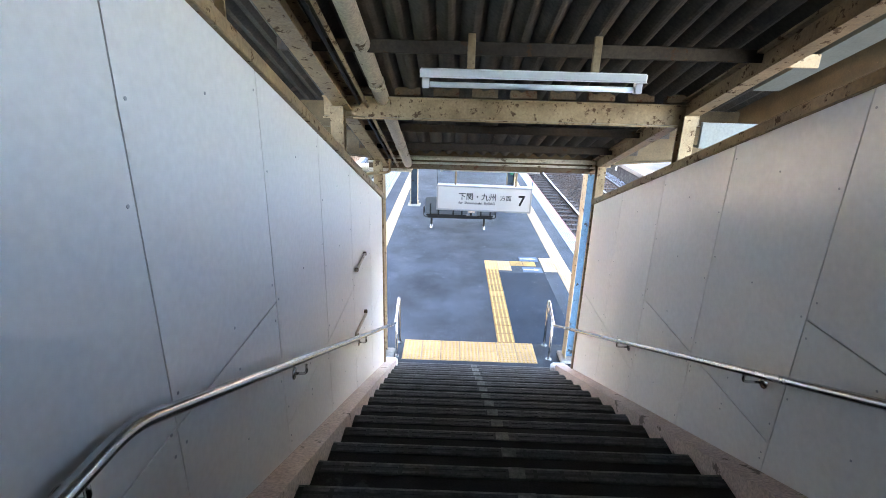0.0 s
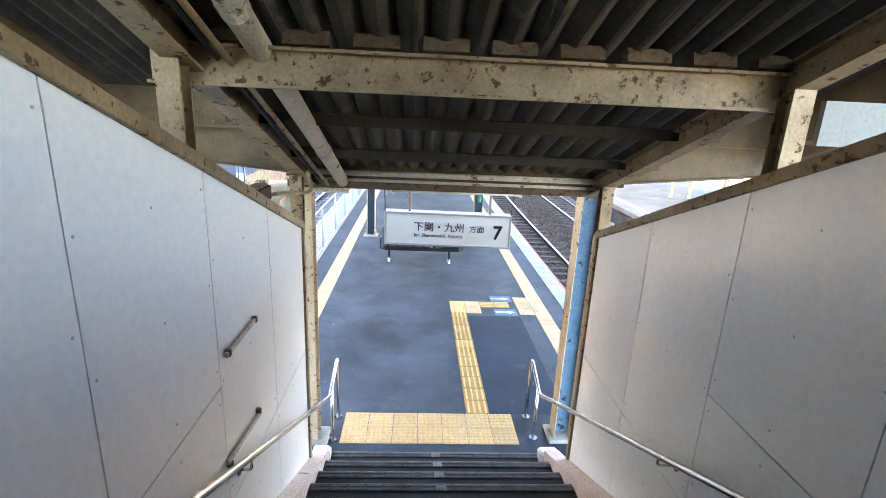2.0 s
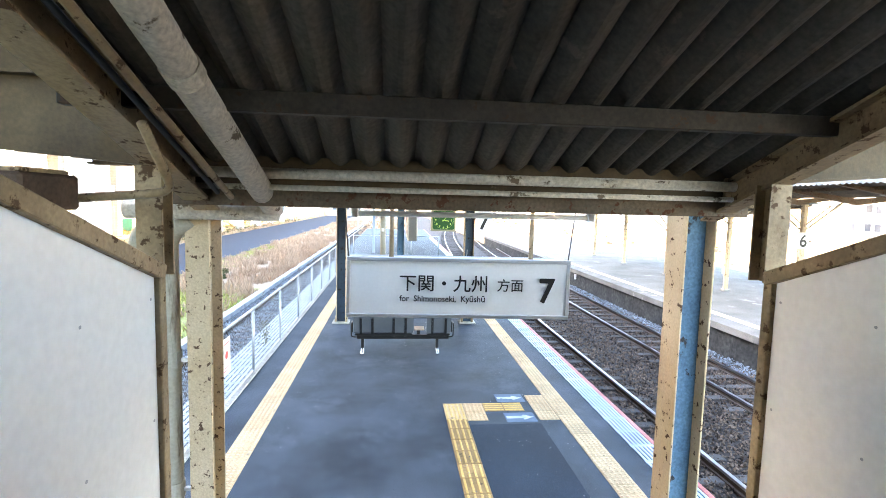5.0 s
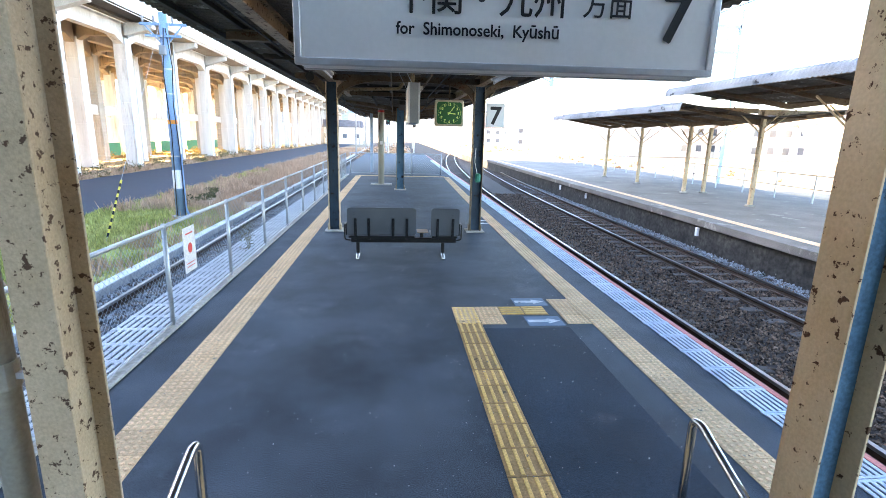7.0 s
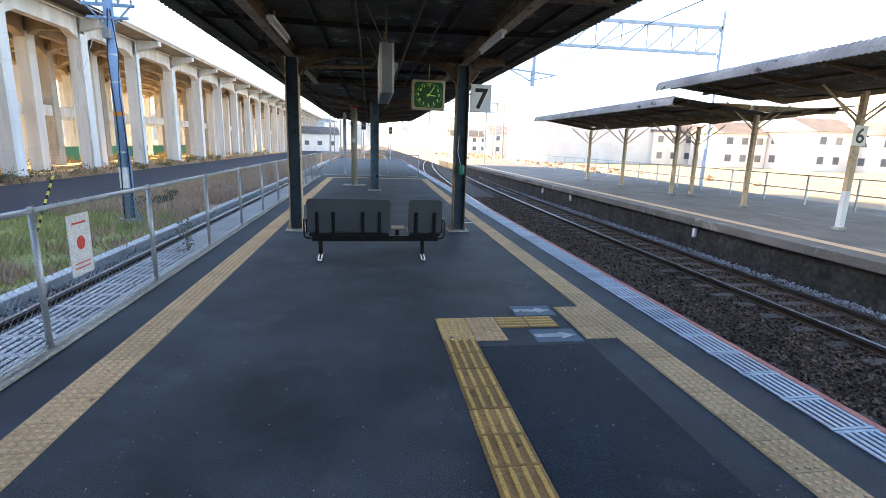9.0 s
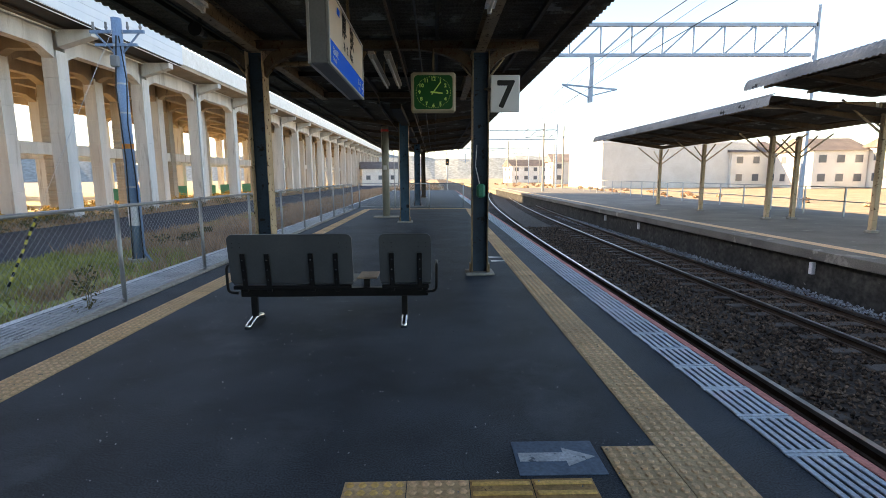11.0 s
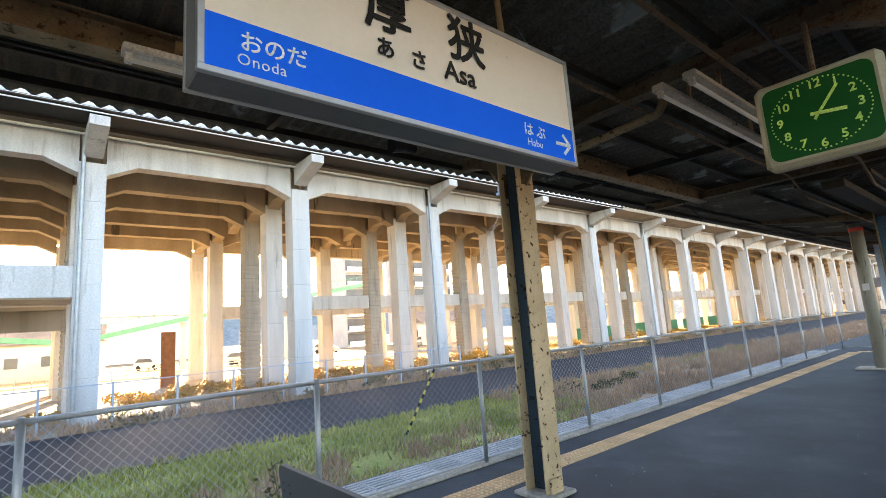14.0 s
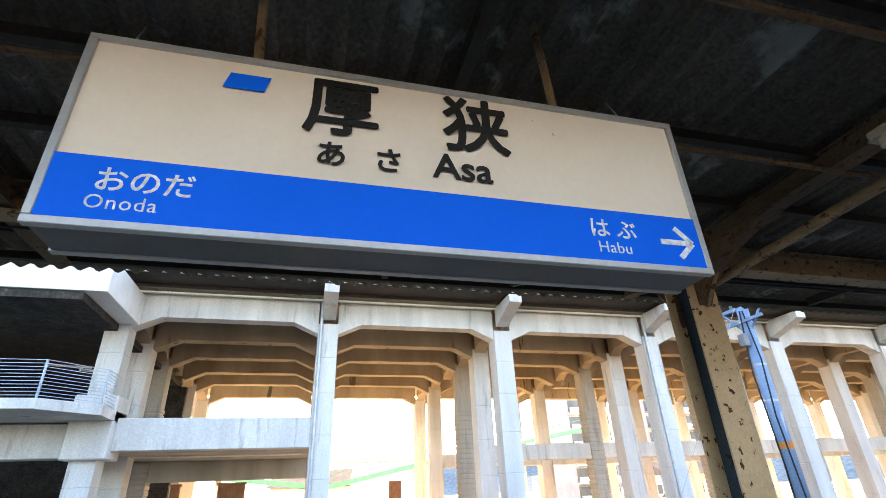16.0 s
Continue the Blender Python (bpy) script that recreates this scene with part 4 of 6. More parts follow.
for x in (-1.06, 2.12):
    bm = bmesh.new()
    hbeam(bm, (x, 8.2, 3.31), (x, 21.8, 3.31), 0.14, 0.2, 0.014)
    wpart("long_beam", bm, CREAM_DIRTY, roof_frame, "dull cream lengthwise beam")
bm = bmesh.new()
prism(bm, [(EL, 21.88, EZ), (VX, 21.88, 3.16), (ER, 21.88, EZ), (ER, 21.88, EZ + 0.03), (VX, 21.88, 3.47), (EL, 21.88, EZ + 0.03)], (0, 0.04, 0))
wpart("step_board", bm, DARKSTEEL, roof_frame)
bm = bmesh.new()
beam(bm, (VX, 22.0, 3.1), (VX, 46.9, 3.1), 0.26, 0.12, 0.01)
wpart("valley_gutter", bm, DARKSTEEL, roof_frame)


def column(x, y, w, top, flange, web, label):
    """A riveted H column with base plates and a curved haunch."""
    t = thing("roof_column", (x, y, 0), label, "column", "platform roof columns")
    h = w / 2
    part("flange", B((-h, -h + 0.014, -h, h, 0.03, top), c=0.002), flange, t)
    part("flange", B((h - 0.014, h, -h, h, 0.03, top), c=0.002), flange, t)
    part("web", B((-h + 0.014, h - 0.014, -0.007, 0.007, 0.03, top)), web, t)
    part("base_plate", B((-h - 0.09, h + 0.09, -h - 0.07, h + 0.07, 0.0, 0.035), c=0.008), CONCOLD, t)
    for s in (-1, 1):
        part("gusset", B((s * h - 0.01 + s * 0.02, s * h + 0.01 + s * 0.02, -h * 0.7, h * 0.7, 0.03, 0.16), c=0.003), flange, t)
    return t


for x, s in ((-1.06, -1), (2.12, 1)):
    c = column(x, 17.36, 0.24, 3.2, CREAM if x < 0 else CREAM_DIRTY, DEEPBLUE, "dark blue steel roof column with cream flanges and rust" if x < 0 else "dark blue rust-streaked steel roof column with dull flanges")
    for sx in (-1, 1):
        bm = bmesh.new()
        reach = 0.95 if sx * s < 0 else 0.62
        lo, hi = [], []
        for k in range(9):
            a = k / 8 * math.pi / 2
            lo.append((sx * (0.1 + reach * (1 - math.cos(a))), -0.055, 2.78 + 0.46 * math.sin(a)))
            hi.append((sx * (0.1 + reach * (1 - math.cos(a)) - 0.0), -0.055, min(3.24, 2.78 + 0.46 * math.sin(a)) + 0.02 + 0.2 * (1 - 0.4 * math.sin(a))))
        prism(bm, lo + [(p[0], p[1], min(p[2], 3.26)) for p in hi[::-1]], (0, 0.11, 0))
        part("haunch", bm, BROWN, c)
    bm = bmesh.new()
    for sx in (-1, 1):
        tube(bm, [(sx * 0.13, 0, 2.86), (sx * 0.34, 0.02, 3.13)], 0.013, 8)
    part("stay", bm, CREAM_DIRTY, c)
column(0.5, 25.9, 0.3, 3.12, CREAM_DIRTY, BLUE, "blue steel roof column in the platform's middle")
column(0.62, 34.4, 0.28, 3.12, DARKSTEEL, BLUE, "blue steel roof column in the platform's middle")
column(0.72, 43.5, 0.28, 3.12, DARKSTEEL, BROWN, "dark steel roof column in the platform's middle")
pole = thing("grey_pole", (-0.29, 27.85, 0), "grey painted pole with a red cap near the platform's end", "pole")
bm = bmesh.new()
tube(bm, [(0, 0, 0), (0, 0, 3.2)], 0.13, 16)
part("shaft", bm, PIPEGREY, pole, smooth=True)
part("base", B((-0.45, 0.45, -0.25, 0.25, 0, 0.04), c=0.01), CONCOLD, pole)
bm = bmesh.new()
tube(bm, [(0, 0, 3.02), (0, 0, 3.1)], 0.136, 16)
part("red_band", bm, REDINK, pole)
part("notice", B((-0.06, 0.06, -0.15, -0.132, 1.7, 1.85)), POSTER, pole)
tube_lamp((-0.8, 14.6, 3.12), 1.2, "white batten lamp under the platform roof", "lamps under the platform roof", "Y", 0.1)
tube_lamp((2.01, 14.6, 3.12), 1.25, "white batten lamp under the platform roof", "lamps under the platform roof", "Y", 0.1)
for x in (0.6, 0.82):
    tube_lamp((x, 18.25, 3.12), 2.4, "long yellowed batten lamp along the platform's middle", "lamps under the platform roof", "Y", 0.26, PIPE)

# ---- bench ----
def make_bench(at):
    """Bench seen from behind: three seats and one, parted by a small table, on a beam with two feet."""
    t = thing("bench", at, "black-framed platform bench with grey plywood backs", "bench")
    tilt = math.radians(8)
    for x0, x1 in ((-0.97, 0.22), (0.48, 0.98)):
        m = Matrix.Translation((0, 0.0, 0.44)) @ Matrix.Rotation(tilt, 4, "X")
        bm = bmesh.new()
        outline = []
        for cx, cz, a0, rr in ((x1, 0.485, 0, 0.055), (x0, 0.485, 90, 0.055), (x0, 0.0, 180, 0.025), (x1, 0.0, 270, 0.025)):
            ox, oz = cx + (-rr if cx == x1 else rr), cz + (-rr if cz > 0.2 else rr)
            for k in range(6):
                a = radians(a0 + 18 * k)
                outline.append((ox + rr * math.cos(a), -0.011, oz + rr * math.sin(a)))
        prism(bm, outline, (0, 0.022, 0), m)
        back = part("backrest", bm, SEAT, t, "grey painted plywood back")
        for x in (-0.83, -0.6, -0.18, 0.06) if x1 - x0 > 1 else (0.6, 0.87):
            bm = bmesh.new()
            box(bm, (x - 0.024, -0.034, -0.09), (x + 0.024, -0.012, 0.3), 0.004, m)
            sp = part("back_strut", bm, BLACK, t)
            bm = bmesh.new()
            for z in (0.04, 0.14, 0.24):
                tube(bm, [m @ Vector((x, -0.034, z)), m @ Vector((x, -0.04, z))], 0.008, 8)
            part("bolts", bm, STEEL, sp, "bright bolt heads")
        bm = bmesh.new()
        for x in (x0 + 0.05, x0 + 0.12, x1 - 0.05, x1 - 0.12):
            for z in (0.4, 0.36):
                tube(bm, [m @ Vector((x, -0.012, z)), m @ Vector((x, -0.0145, z))], 0.005, 6)
        part("screws", bm, BLACK, back)
        bm = bmesh.new()
        box(bm, (x0, 0.02, 0.415), (x1, 0.44, 0.437), 0.01)
        part("seat", bm, SEAT, t, "grey painted plywood seat")
        part("seat_support", B((x0 + 0.02, x1 - 0.02, -0.03, 0.03, 0.375, 0.412), c=0.006), BLACK, t)
    part("small_table", B((0.245, 0.445, 0.05, 0.35, 0.455, 0.475), c=0.006), TABLEWOOD, t, "small brown wooden table plate")
    part("table_post", B((0.3, 0.36, 0.12, 0.18, 0.36, 0.455), c=0.004), BLACK, t)
    part("main_beam", B((-0.92, 0.95, 0.07, 0.15, 0.275, 0.36), c=0.008), BLACK, t)
    for x in (-0.80, 0.71):
        leg = part("leg", B((x - 0.03, x + 0.03, 0.08, 0.14, 0.04, 0.275), c=0.005), BLACK, t)
        bm = bmesh.new()
        tube(bm, bent([(x, -0.12, 0.014), (x, -0.07, 0.03), (x, 0.1, 0.065), (x, 0.27, 0.03), (x, 0.31, 0.014)], 0.05), [0.03] + [0.034] * 18 + [0.03], 10)
        part("foot", bm, STEEL, leg, "polished cast foot", smooth=True)
    for x, s in ((-0.97, -1), (0.98, 1)):
        bm = bmesh.new()
        tube(bm, bent([(x - s * 0.05, 0.02, 0.33), (x + s * 0.05, 0.02, 0.34), (x + s * 0.055, 0.02, 0.6), (x + s * 0.055, 0.3, 0.6), (x + s * 0.05, 0.3, 0.36)], 0.06), 0.014, 10)
        part("armrest", bm, BLACK, t, smooth=True)
    return t


make_bench((0.43, 14.78, 0))

# ---- station name sign ----
sB = sign_box("station_name_sign", Matrix.Translation((0.565, 14.95, 2.335)) @ Matrix.Rotation(math.pi / 2, 4, "Z"), 1.84, 0.59, 0.16, CASE, ALU, SIGNWHITE, "large cream and blue station name sign hung from the roof", "sign")


def on_b(x, z):
    return Matrix.Translation((x - 0.92, -0.0842, z)) @ UPRIGHT


part("blue_band", B((-0.902, 0.902, -0.086, -0.0805, 0.018, 0.192)), SIGNBLUE, sB, "bright blue band along the bottom")


def on_b2(x, z):
    return Matrix.Translation((x - 0.92, -0.0868, z)) @ UPRIGHT


lettering("厚", 0.225, on_b(0.57, 0.372), INK, sB, "large black character", bold=0.005)
lettering("狭", 0.225, on_b(0.985, 0.372), INK, sB, "large black character", bold=0.005)
lettering("あ", 0.09, on_b(0.615, 0.25), INK, sB, "black character", bold=0.002)
lettering("さ", 0.09, on_b(0.776, 0.25), INK, sB, "black character", bold=0.002)
lettering("Asa", 0.125, on_b(0.952, 0.245), INK, sB, "black lettering", bold=0.0022)
lettering("おのだ", 0.075, on_b2(0.115, 0.1), WHITEINK, sB, "white lettering", bold=0.001)
lettering("Onoda", 0.053, on_b2(0.108, 0.047), WHITEINK, sB, "white lettering", spacing=1.08)
lettering("は ぶ", 0.072, on_b2(1.43, 0.1), WHITEINK, sB, "white lettering", bold=0.001)
lettering("Habu", 0.052, on_b2(1.45, 0.045), WHITEINK, sB, "white lettering", spacing=1.05)
bm = bmesh.new()
for p, q in (((0.755, 0.098), (0.865, 0.098)), ((0.815, 0.15), (0.87, 0.098)), ((0.815, 0.046), (0.87, 0.098))):
    beam(bm, (p[0], -0.0872, p[1]), (q[0], -0.0872, q[1]), 0.0024, 0.018, 0, (0, 0, 1))
part("arrow", bm, WHITEINK, sB, "white arrow")
bm = bmesh.new()
prism(bm, [(-0.57, -0.0847, 0.47), (-0.46, -0.0847, 0.47), (-0.445, -0.0847, 0.525), (-0.555, -0.0847, 0.525)], (0, 0.002, 0))
part("operator_emblem", bm, SIGNBLUE, sB, "small blue emblem")
for x in (-0.5, 0.52):
    bm = bmesh.new()
    tube(bm, [(x, 0, 0.59), (x - 0.03, 0, 1.1)], 0.016, 10)
    part("hanger_pipe", bm, CREAM_DIRTY, sB)
for x in (-0.9, 0.9):
    bm = bmesh.new()
    tube(bm, [(x, 0, 0.5), (x * 1.06, 0.25, 1.0)], 0.004, 6)
    part("stay_wire", bm, GALV, sB)

# ---- clock and number plate ----
clock = thing("platform_clock", (1.445, 17.2, 2.35), "square green-faced platform clock with pale figures", "clock")
part("case", B((-0.315, 0.315, -0.03, 0.09, 0, 0.55), c=0.03), CLOCKRIM, clock)
rim = [(sx * (0.215 + 0.055 * math.cos(a)), -0.031, 0.275 + sz * (0.175 + 0.055 * math.sin(a))) for sx, sz, ks in ((1, 1, range(6)), (-1, 1, range(5, -1, -1)), (-1, -1, range(6)), (1, -1, range(5, -1, -1))) for a in [k * math.pi / 10 for k in ks]]
part("face", prism(bmesh.new(), rim, (0, -0.005, 0)), CLOCKGREEN, clock, "dark green face with rounded corners")
for i in range(12):
    a = math.radians(90 - 30 * (i + 1))
    m = Matrix.Translation((0.195 * math.cos(a), -0.0362, 0.275 + 0.18 * math.sin(a) - 0.022)) @ UPRIGHT
    lettering(str(i + 1), 0.07, m, CLOCKINK, clock, "", "CENTER", bold=0.002)
for ang, n, w in ((97, 0.13, 0.02), (37, 0.175, 0.015)):
    a = math.radians(90 - ang)
    bm = bmesh.new()
    beam(bm, (-0.04 * math.cos(a), -0.041, 0.275 - 0.04 * math.sin(a)), (n * math.cos(a), -0.041, 0.275 + n * math.sin(a)), w, 0.003, 0, (0, -1, 0))
    part("clock_hand", bm, CLOCKINK, clock)
for i in range(60):
    a = math.radians(6 * i)
    part("minute_mark", B((0.24 * math.cos(a) - 0.004, 0.24 * math.cos(a) + 0.004, -0.038, -0.0355, 0.275 + 0.212 * math.sin(a) - 0.004, 0.275 + 0.212 * math.sin(a) + 0.004)), CLOCKINK, clock)
bm = bmesh.new()
tube(bm, [(0, 0.03, 0.55), (0, 0.03, 0.87)], 0.016, 8)
part("hanger_pipe", bm, BROWN, clock)
seven = thing("number_plate", (2.46, 17.22, 2.36), "white plate with the black numeral seven on a column", "sign")
part("plate", B((-0.2, 0.2, -0.02, 0.02, 0, 0.5), c=0.006), SIGNGREY, seven)
part("rim", B((-0.206, 0.206, -0.012, 0.012, -0.006, 0.506), c=0.004), ALU, seven)
lettering("7", 0.52, Matrix.Translation((0.0, -0.0212, 0.065)) @ UPRIGHT, INK, seven, "black numeral", "CENTER", bold=0.012)
part("arm", B((-0.3, -0.2, -0.01, 0.01, 0.3, 0.33)), DARKSTEEL, seven)

# ---- boundary fence ----
FX = -2.18
FY0, FSTEP, FN = 3.58, 2.02, 15
fence = thing("chain_link_fence", (FX, 15, 0), "galvanised chain-link fence along the platform edge", "fence")


def fence_mesh(w, h, cell, r):
    bm = bmesh.new()
    n = int((w + h) / cell)
    for i in range(1, n):
        d = i * cell
        for flip in (0, 1):
            x0, z0 = (d, 0.0) if d <= w else (w, d - w)
            x1, z1 = (0.0, d) if d <= h else (d - h, h)
            if flip:
                x0, x1 = w - x0, w - x1
            m, ln = along((0, x0, z0 + 0.0), (0, x1, z1 + 0.0), (1, 0, 0))
            v = [bm.verts.new(m @ Vector((a, e * ln, b))) for e in (0, 1) for a, b in ((-r, -r), (r, -r), (0, r))]
            for k in range(3):
                bm.faces.new((v[k], v[(k + 1) % 3], v[3 + (k + 1) % 3], v[3 + k]))
    return bm


def fence_run(parent, pts, height, cell):
    for i, p in enumerate(pts):
        bm = bmesh.new()
        tube(bm, [(0, 0, 0), (0, 0, height)], 0.025, 10)
        tube(bm, [(0, 0, height), (0, 0, height + 0.012)], [0.03, 0.012], 10)
        bm.transform(Matrix.Translation(p))
        wpart("post", bm, GALV, parent, smooth=True)
        if i + 1 < len(pts):
            q = pts[i + 1]
            d = Vector(q) - Vector(p)
            ang = math.atan2(d.y, d.x) - math.pi / 2
            bm = bmesh.new()
            tube(bm, [Vector(p) + Vector((0, 0, height - 0.02)), Vector(q) + Vector((0, 0, height - 0.02))], 0.021, 10)
            wpart("top_rail", bm, GALV, parent, smooth=True)
            bm = bmesh.new()
            tube(bm, [Vector(p) + Vector((0, 0, 0.06)), Vector(q) + Vector((0, 0, 0.06))], 0.012, 8)
            wpart("bottom_rail", bm, GALV, parent, smooth=True)
            bm = fence_mesh(d.length, height - 0.1, cell, 0.0013)
            bm.transform(Matrix.Translation(Vector(p) + Vector((0, 0, 0.07))) @ Matrix.Rotation(ang, 4, "Z"))
            wpart("wire_mesh", bm, GALV, parent, "thin diamond wire mesh")


fence_run(fence, [(FX, FY0 + FSTEP * i, 0.0) for i in range(FN)], 1.16, 0.075)
end_fence = thing("end_fence", (1, 33.2, 0), "galvanised fence closing the platform's end", "fence")
fence_run(end_fence, [(FX + 0.1, 33.3, 0), (-0.4, 33.3, 0), (1.2, 33.3, 0), (2.8, 33.3, 0)], 1.15, 0.12)
notice = thing("fence_notice", (FX + 0.02, 11.95, 0.5), "white notice board with red print tied to the fence", "notice")
part("board", B((0.03, 0.036, 0.03, 0.36, 0.02, 0.55), c=0.001), POSTER, notice)
bm = bmesh.new()
tube(bm, [(0.0365, 0.2, 0.3), (0.0385, 0.2, 0.3)], 0.06, 20)
part("red_mark", bm, REDINK, notice, "round red mark")
for y0, y1, z0, z1 in ((0.09, 0.3, 0.465, 0.482), (0.08, 0.31, 0.12, 0.13), (0.08, 0.31, 0.08, 0.09)):
    part("print_bar", B((0.0362, 0.0375, y0, y1, z0, z1)), REDINK, notice)
# ---- the elevated railway: bays of concrete columns, haunched beams and brackets ----
VY0, BAY, ROWS = 7.07, 8.17, (-20.15, -23.55, -26.95, -30.55, -34.05, -39.0)
viaduct = thing("concrete_viaduct", Matrix.Translation((-20.15, VY0, -1.05)) @ Matrix.Diagonal((1, 1, 0.967, 1)), "tall pale concrete railway viaduct on rows of square columns", "viaduct")
CLAD0, CLAD1 = -64.0, 49.3 - VY0


def column_mesh(w, jacket):
    h, rings = w / 2, [(0, w / 2)]
    if jacket:
        for k in range(28):
            z = 0.1 + 0.26 * k
            rings += [(z, h), (z + 0.02, h + 0.035), (z + 0.18, h + 0.035), (z + 0.2, h)]
        rings.append((9.95, h))
    else:
        for z in (1.75, 3.5, 5.2, 6.9, 8.4):
            rings += [(z - 0.02, h), (z, h - 0.02), (z + 0.02, h)]
        rings.append((9.95, h))
    return loft(bmesh.new(), rings)


first = {}
for i in range(-7, 25):
    y = VY0 + BAY * i
    for r, x in enumerate(ROWS):
        if r == 3:
            continue
        kind = r in (2,)
        if kind not in first:
            ob = part("column", column_mesh(0.86 if not kind else 0.8, kind), CONCOLD if kind else CONC, viaduct, "banded dark jacket" if kind else "")
            first[kind] = ob.data
        else:
            ob = piece("column", first[kind], viaduct, "banded dark jacket" if kind else "")
        ob.matrix_basis = Matrix.Translation((x + 20.15, BAY * i, 0))


def haunched(length, w, top, bot, h, run):
    bm = bmesh.new()
    prism(bm, [(-w / 2, 0, top), (-w / 2, length, top), (-w / 2, length, bot - h), (-w / 2, length - run, bot), (-w / 2, run, bot), (-w / 2, 0, bot - h)], (w, 0, 0))
    return bm


# inner and cross beams get the concrete darkened for under-deck shade
long_me = inner_me = cross_me = brk_me = mid_me = None
for i in range(-7, 24):
    for r, x in enumerate(ROWS):
        if long_me is None:
            ob = part("edge_beam", haunched(BAY - 0.86, 0.62, 11.12, 10.02, 0.5, 1.05), CONC, viaduct)
            long_me = ob.data
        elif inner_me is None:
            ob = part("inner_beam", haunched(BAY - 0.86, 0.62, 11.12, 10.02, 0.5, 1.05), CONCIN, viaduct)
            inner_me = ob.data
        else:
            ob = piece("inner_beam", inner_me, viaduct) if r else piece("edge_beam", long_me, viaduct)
        ob.matrix_basis = Matrix.Translation((x + 20.15, BAY * i + 0.43, 0))
for i in range(-7, 25):
    for a, b in zip(ROWS, ROWS[1:]):
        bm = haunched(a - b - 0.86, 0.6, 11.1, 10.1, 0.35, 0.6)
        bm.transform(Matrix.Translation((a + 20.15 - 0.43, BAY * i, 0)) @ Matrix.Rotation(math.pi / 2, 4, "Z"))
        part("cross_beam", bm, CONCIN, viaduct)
    if brk_me is None:
        bm = bmesh.new()
        prism(bm, [(0.43, -0.3, 10.15), (2.4, -0.3, 10.75), (2.4, -0.3, 11.12), (0.43, -0.3, 11.12)], (0, 0.6, 0))
        ob = part("bracket", bm, CONC, viaduct)
        brk_me = ob.data
    else:
        ob = piece("bracket", brk_me, viaduct)
    ob.matrix_basis = Matrix.Translation((0, BAY * i, 0))
for i in range(2, 24):
    for x in (ROWS[2], ROWS[4]):
        if mid_me is None:
            ob = part("tie_beam", B((-0.3, 0.3, 0.4, BAY - 0.4, 4.35, 5.25), c=0.03), CONC, viaduct)
            mid_me = ob.data
        else:
            ob = piece("tie_beam", mid_me, viaduct)
        ob.matrix_basis = Matrix.Translation((x + 20.15, BAY * i, 0))
part("tie_beam", B((-0.35, 0.35, 0.43, BAY - 0.43, 4.72, 5.9), c=0.02), CONC, viaduct)
part("tie_beam", B((-3.75, -3.05, 0.43, BAY - 0.43, 4.72, 5.9), c=0.02), CONC, viaduct)
# soffit sheet in dark steel colour to paint in the overhang's shade
part("overhang", B((0.97, 2.55, CLAD0, CLAD1, 11.26, 11.31)), DARKSTEEL, viaduct, "dark soffit sheet with the shade under the cladding in its colour")
# deck slabs carry the same painted-in shade as the inner beams
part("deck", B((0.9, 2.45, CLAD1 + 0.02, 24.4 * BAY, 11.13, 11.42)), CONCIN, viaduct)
part("deck", B((-24.0, 0.88, -7.4 * BAY, 24.4 * BAY, 11.13, 11.42)), CONCIN, viaduct, "stained deck slab with under-deck shade in its colour")
bm = bmesh.new()
for k in range(9):
    box(bm, (2.56, CLAD0, 11.32 + 0.48 * k), (2.62, CLAD1, 11.32 + 0.48 * k + 0.47), 0.006)
part("cladding", bm, CLADDING, viaduct, "pale blue horizontal cladding boards")
# dark strip put where only a shadow gap lies below the cladding
part("recess_board", B((0.9, 0.96, CLAD0, CLAD1, 11.13, 11.7)), DARKSTEEL, viaduct, "dark board painting in the shade under the cladding")
part("recess_pipe", B((2.42, 2.47, CLAD0, CLAD1, 11.17, 11.21)), WHITEPAINT, viaduct)
part("parapet", B((2.3, 2.5, CLAD1 + 0.02, 24.4 * BAY, 11.43, 12.75), c=0.02), WHITEPAINT, viaduct, "white parapet panels")
part("parapet_pipe", B((0.55, 0.63, -0.2 * BAY, 24.0 * BAY, 10.98, 11.06)), WHITEPAINT, viaduct)
for i in (1, 3, 6, 9):
    bm = bmesh.new()
    tube(bm, [(0.5, BAY * i - 0.3, 0), (0.5, BAY * i - 0.3, 11.1)], 0.07, 10)
    part("downpipe", bm, GALV, viaduct)

# unseen block, added and sized to keep sun off the opposite platform
part("upper_shed", B((-23.9, -19.5, -60, 62, 11.43, 30.0), c=0.05), WHITEPAINT, viaduct, "plain unseen block added over the upper tracks to block the sun")

# station hall built into the viaduct's end
hall = thing("station_hall", Matrix.Translation((-17.6, 2.5, -1.05)) @ Matrix.Diagonal((1, 1, 0.967, 1)), "station hall with white eaves and a balcony under the viaduct", "station building")
part("eave", B((-2.2, 1.6, -24, 5.3, 9.6, 10.85), c=0.02), WHITEPAINT, hall, "white panelled eave")
# soffit takes the near-black wall colour: the hall's inner shade is painted
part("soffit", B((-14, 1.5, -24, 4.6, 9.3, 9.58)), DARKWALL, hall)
part("balcony_slab", B((-3, 1.0, -24, 4.0, 5.75, 6.1), c=0.03), CONC, hall)
bm = bmesh.new()
prism(bm, [(1.0, 4.0, 5.75), (-0.4, 5.35, 5.75), (-3, 5.35, 5.75), (-3, 4.0, 5.75)], (0, 0, 0.35))
part("balcony_corner", bm, CONC, hall)
part("support_block", B((-3.2, -1.75, 3.9, 5.35, 4.4, 6.7), c=0.05), CONC, hall)
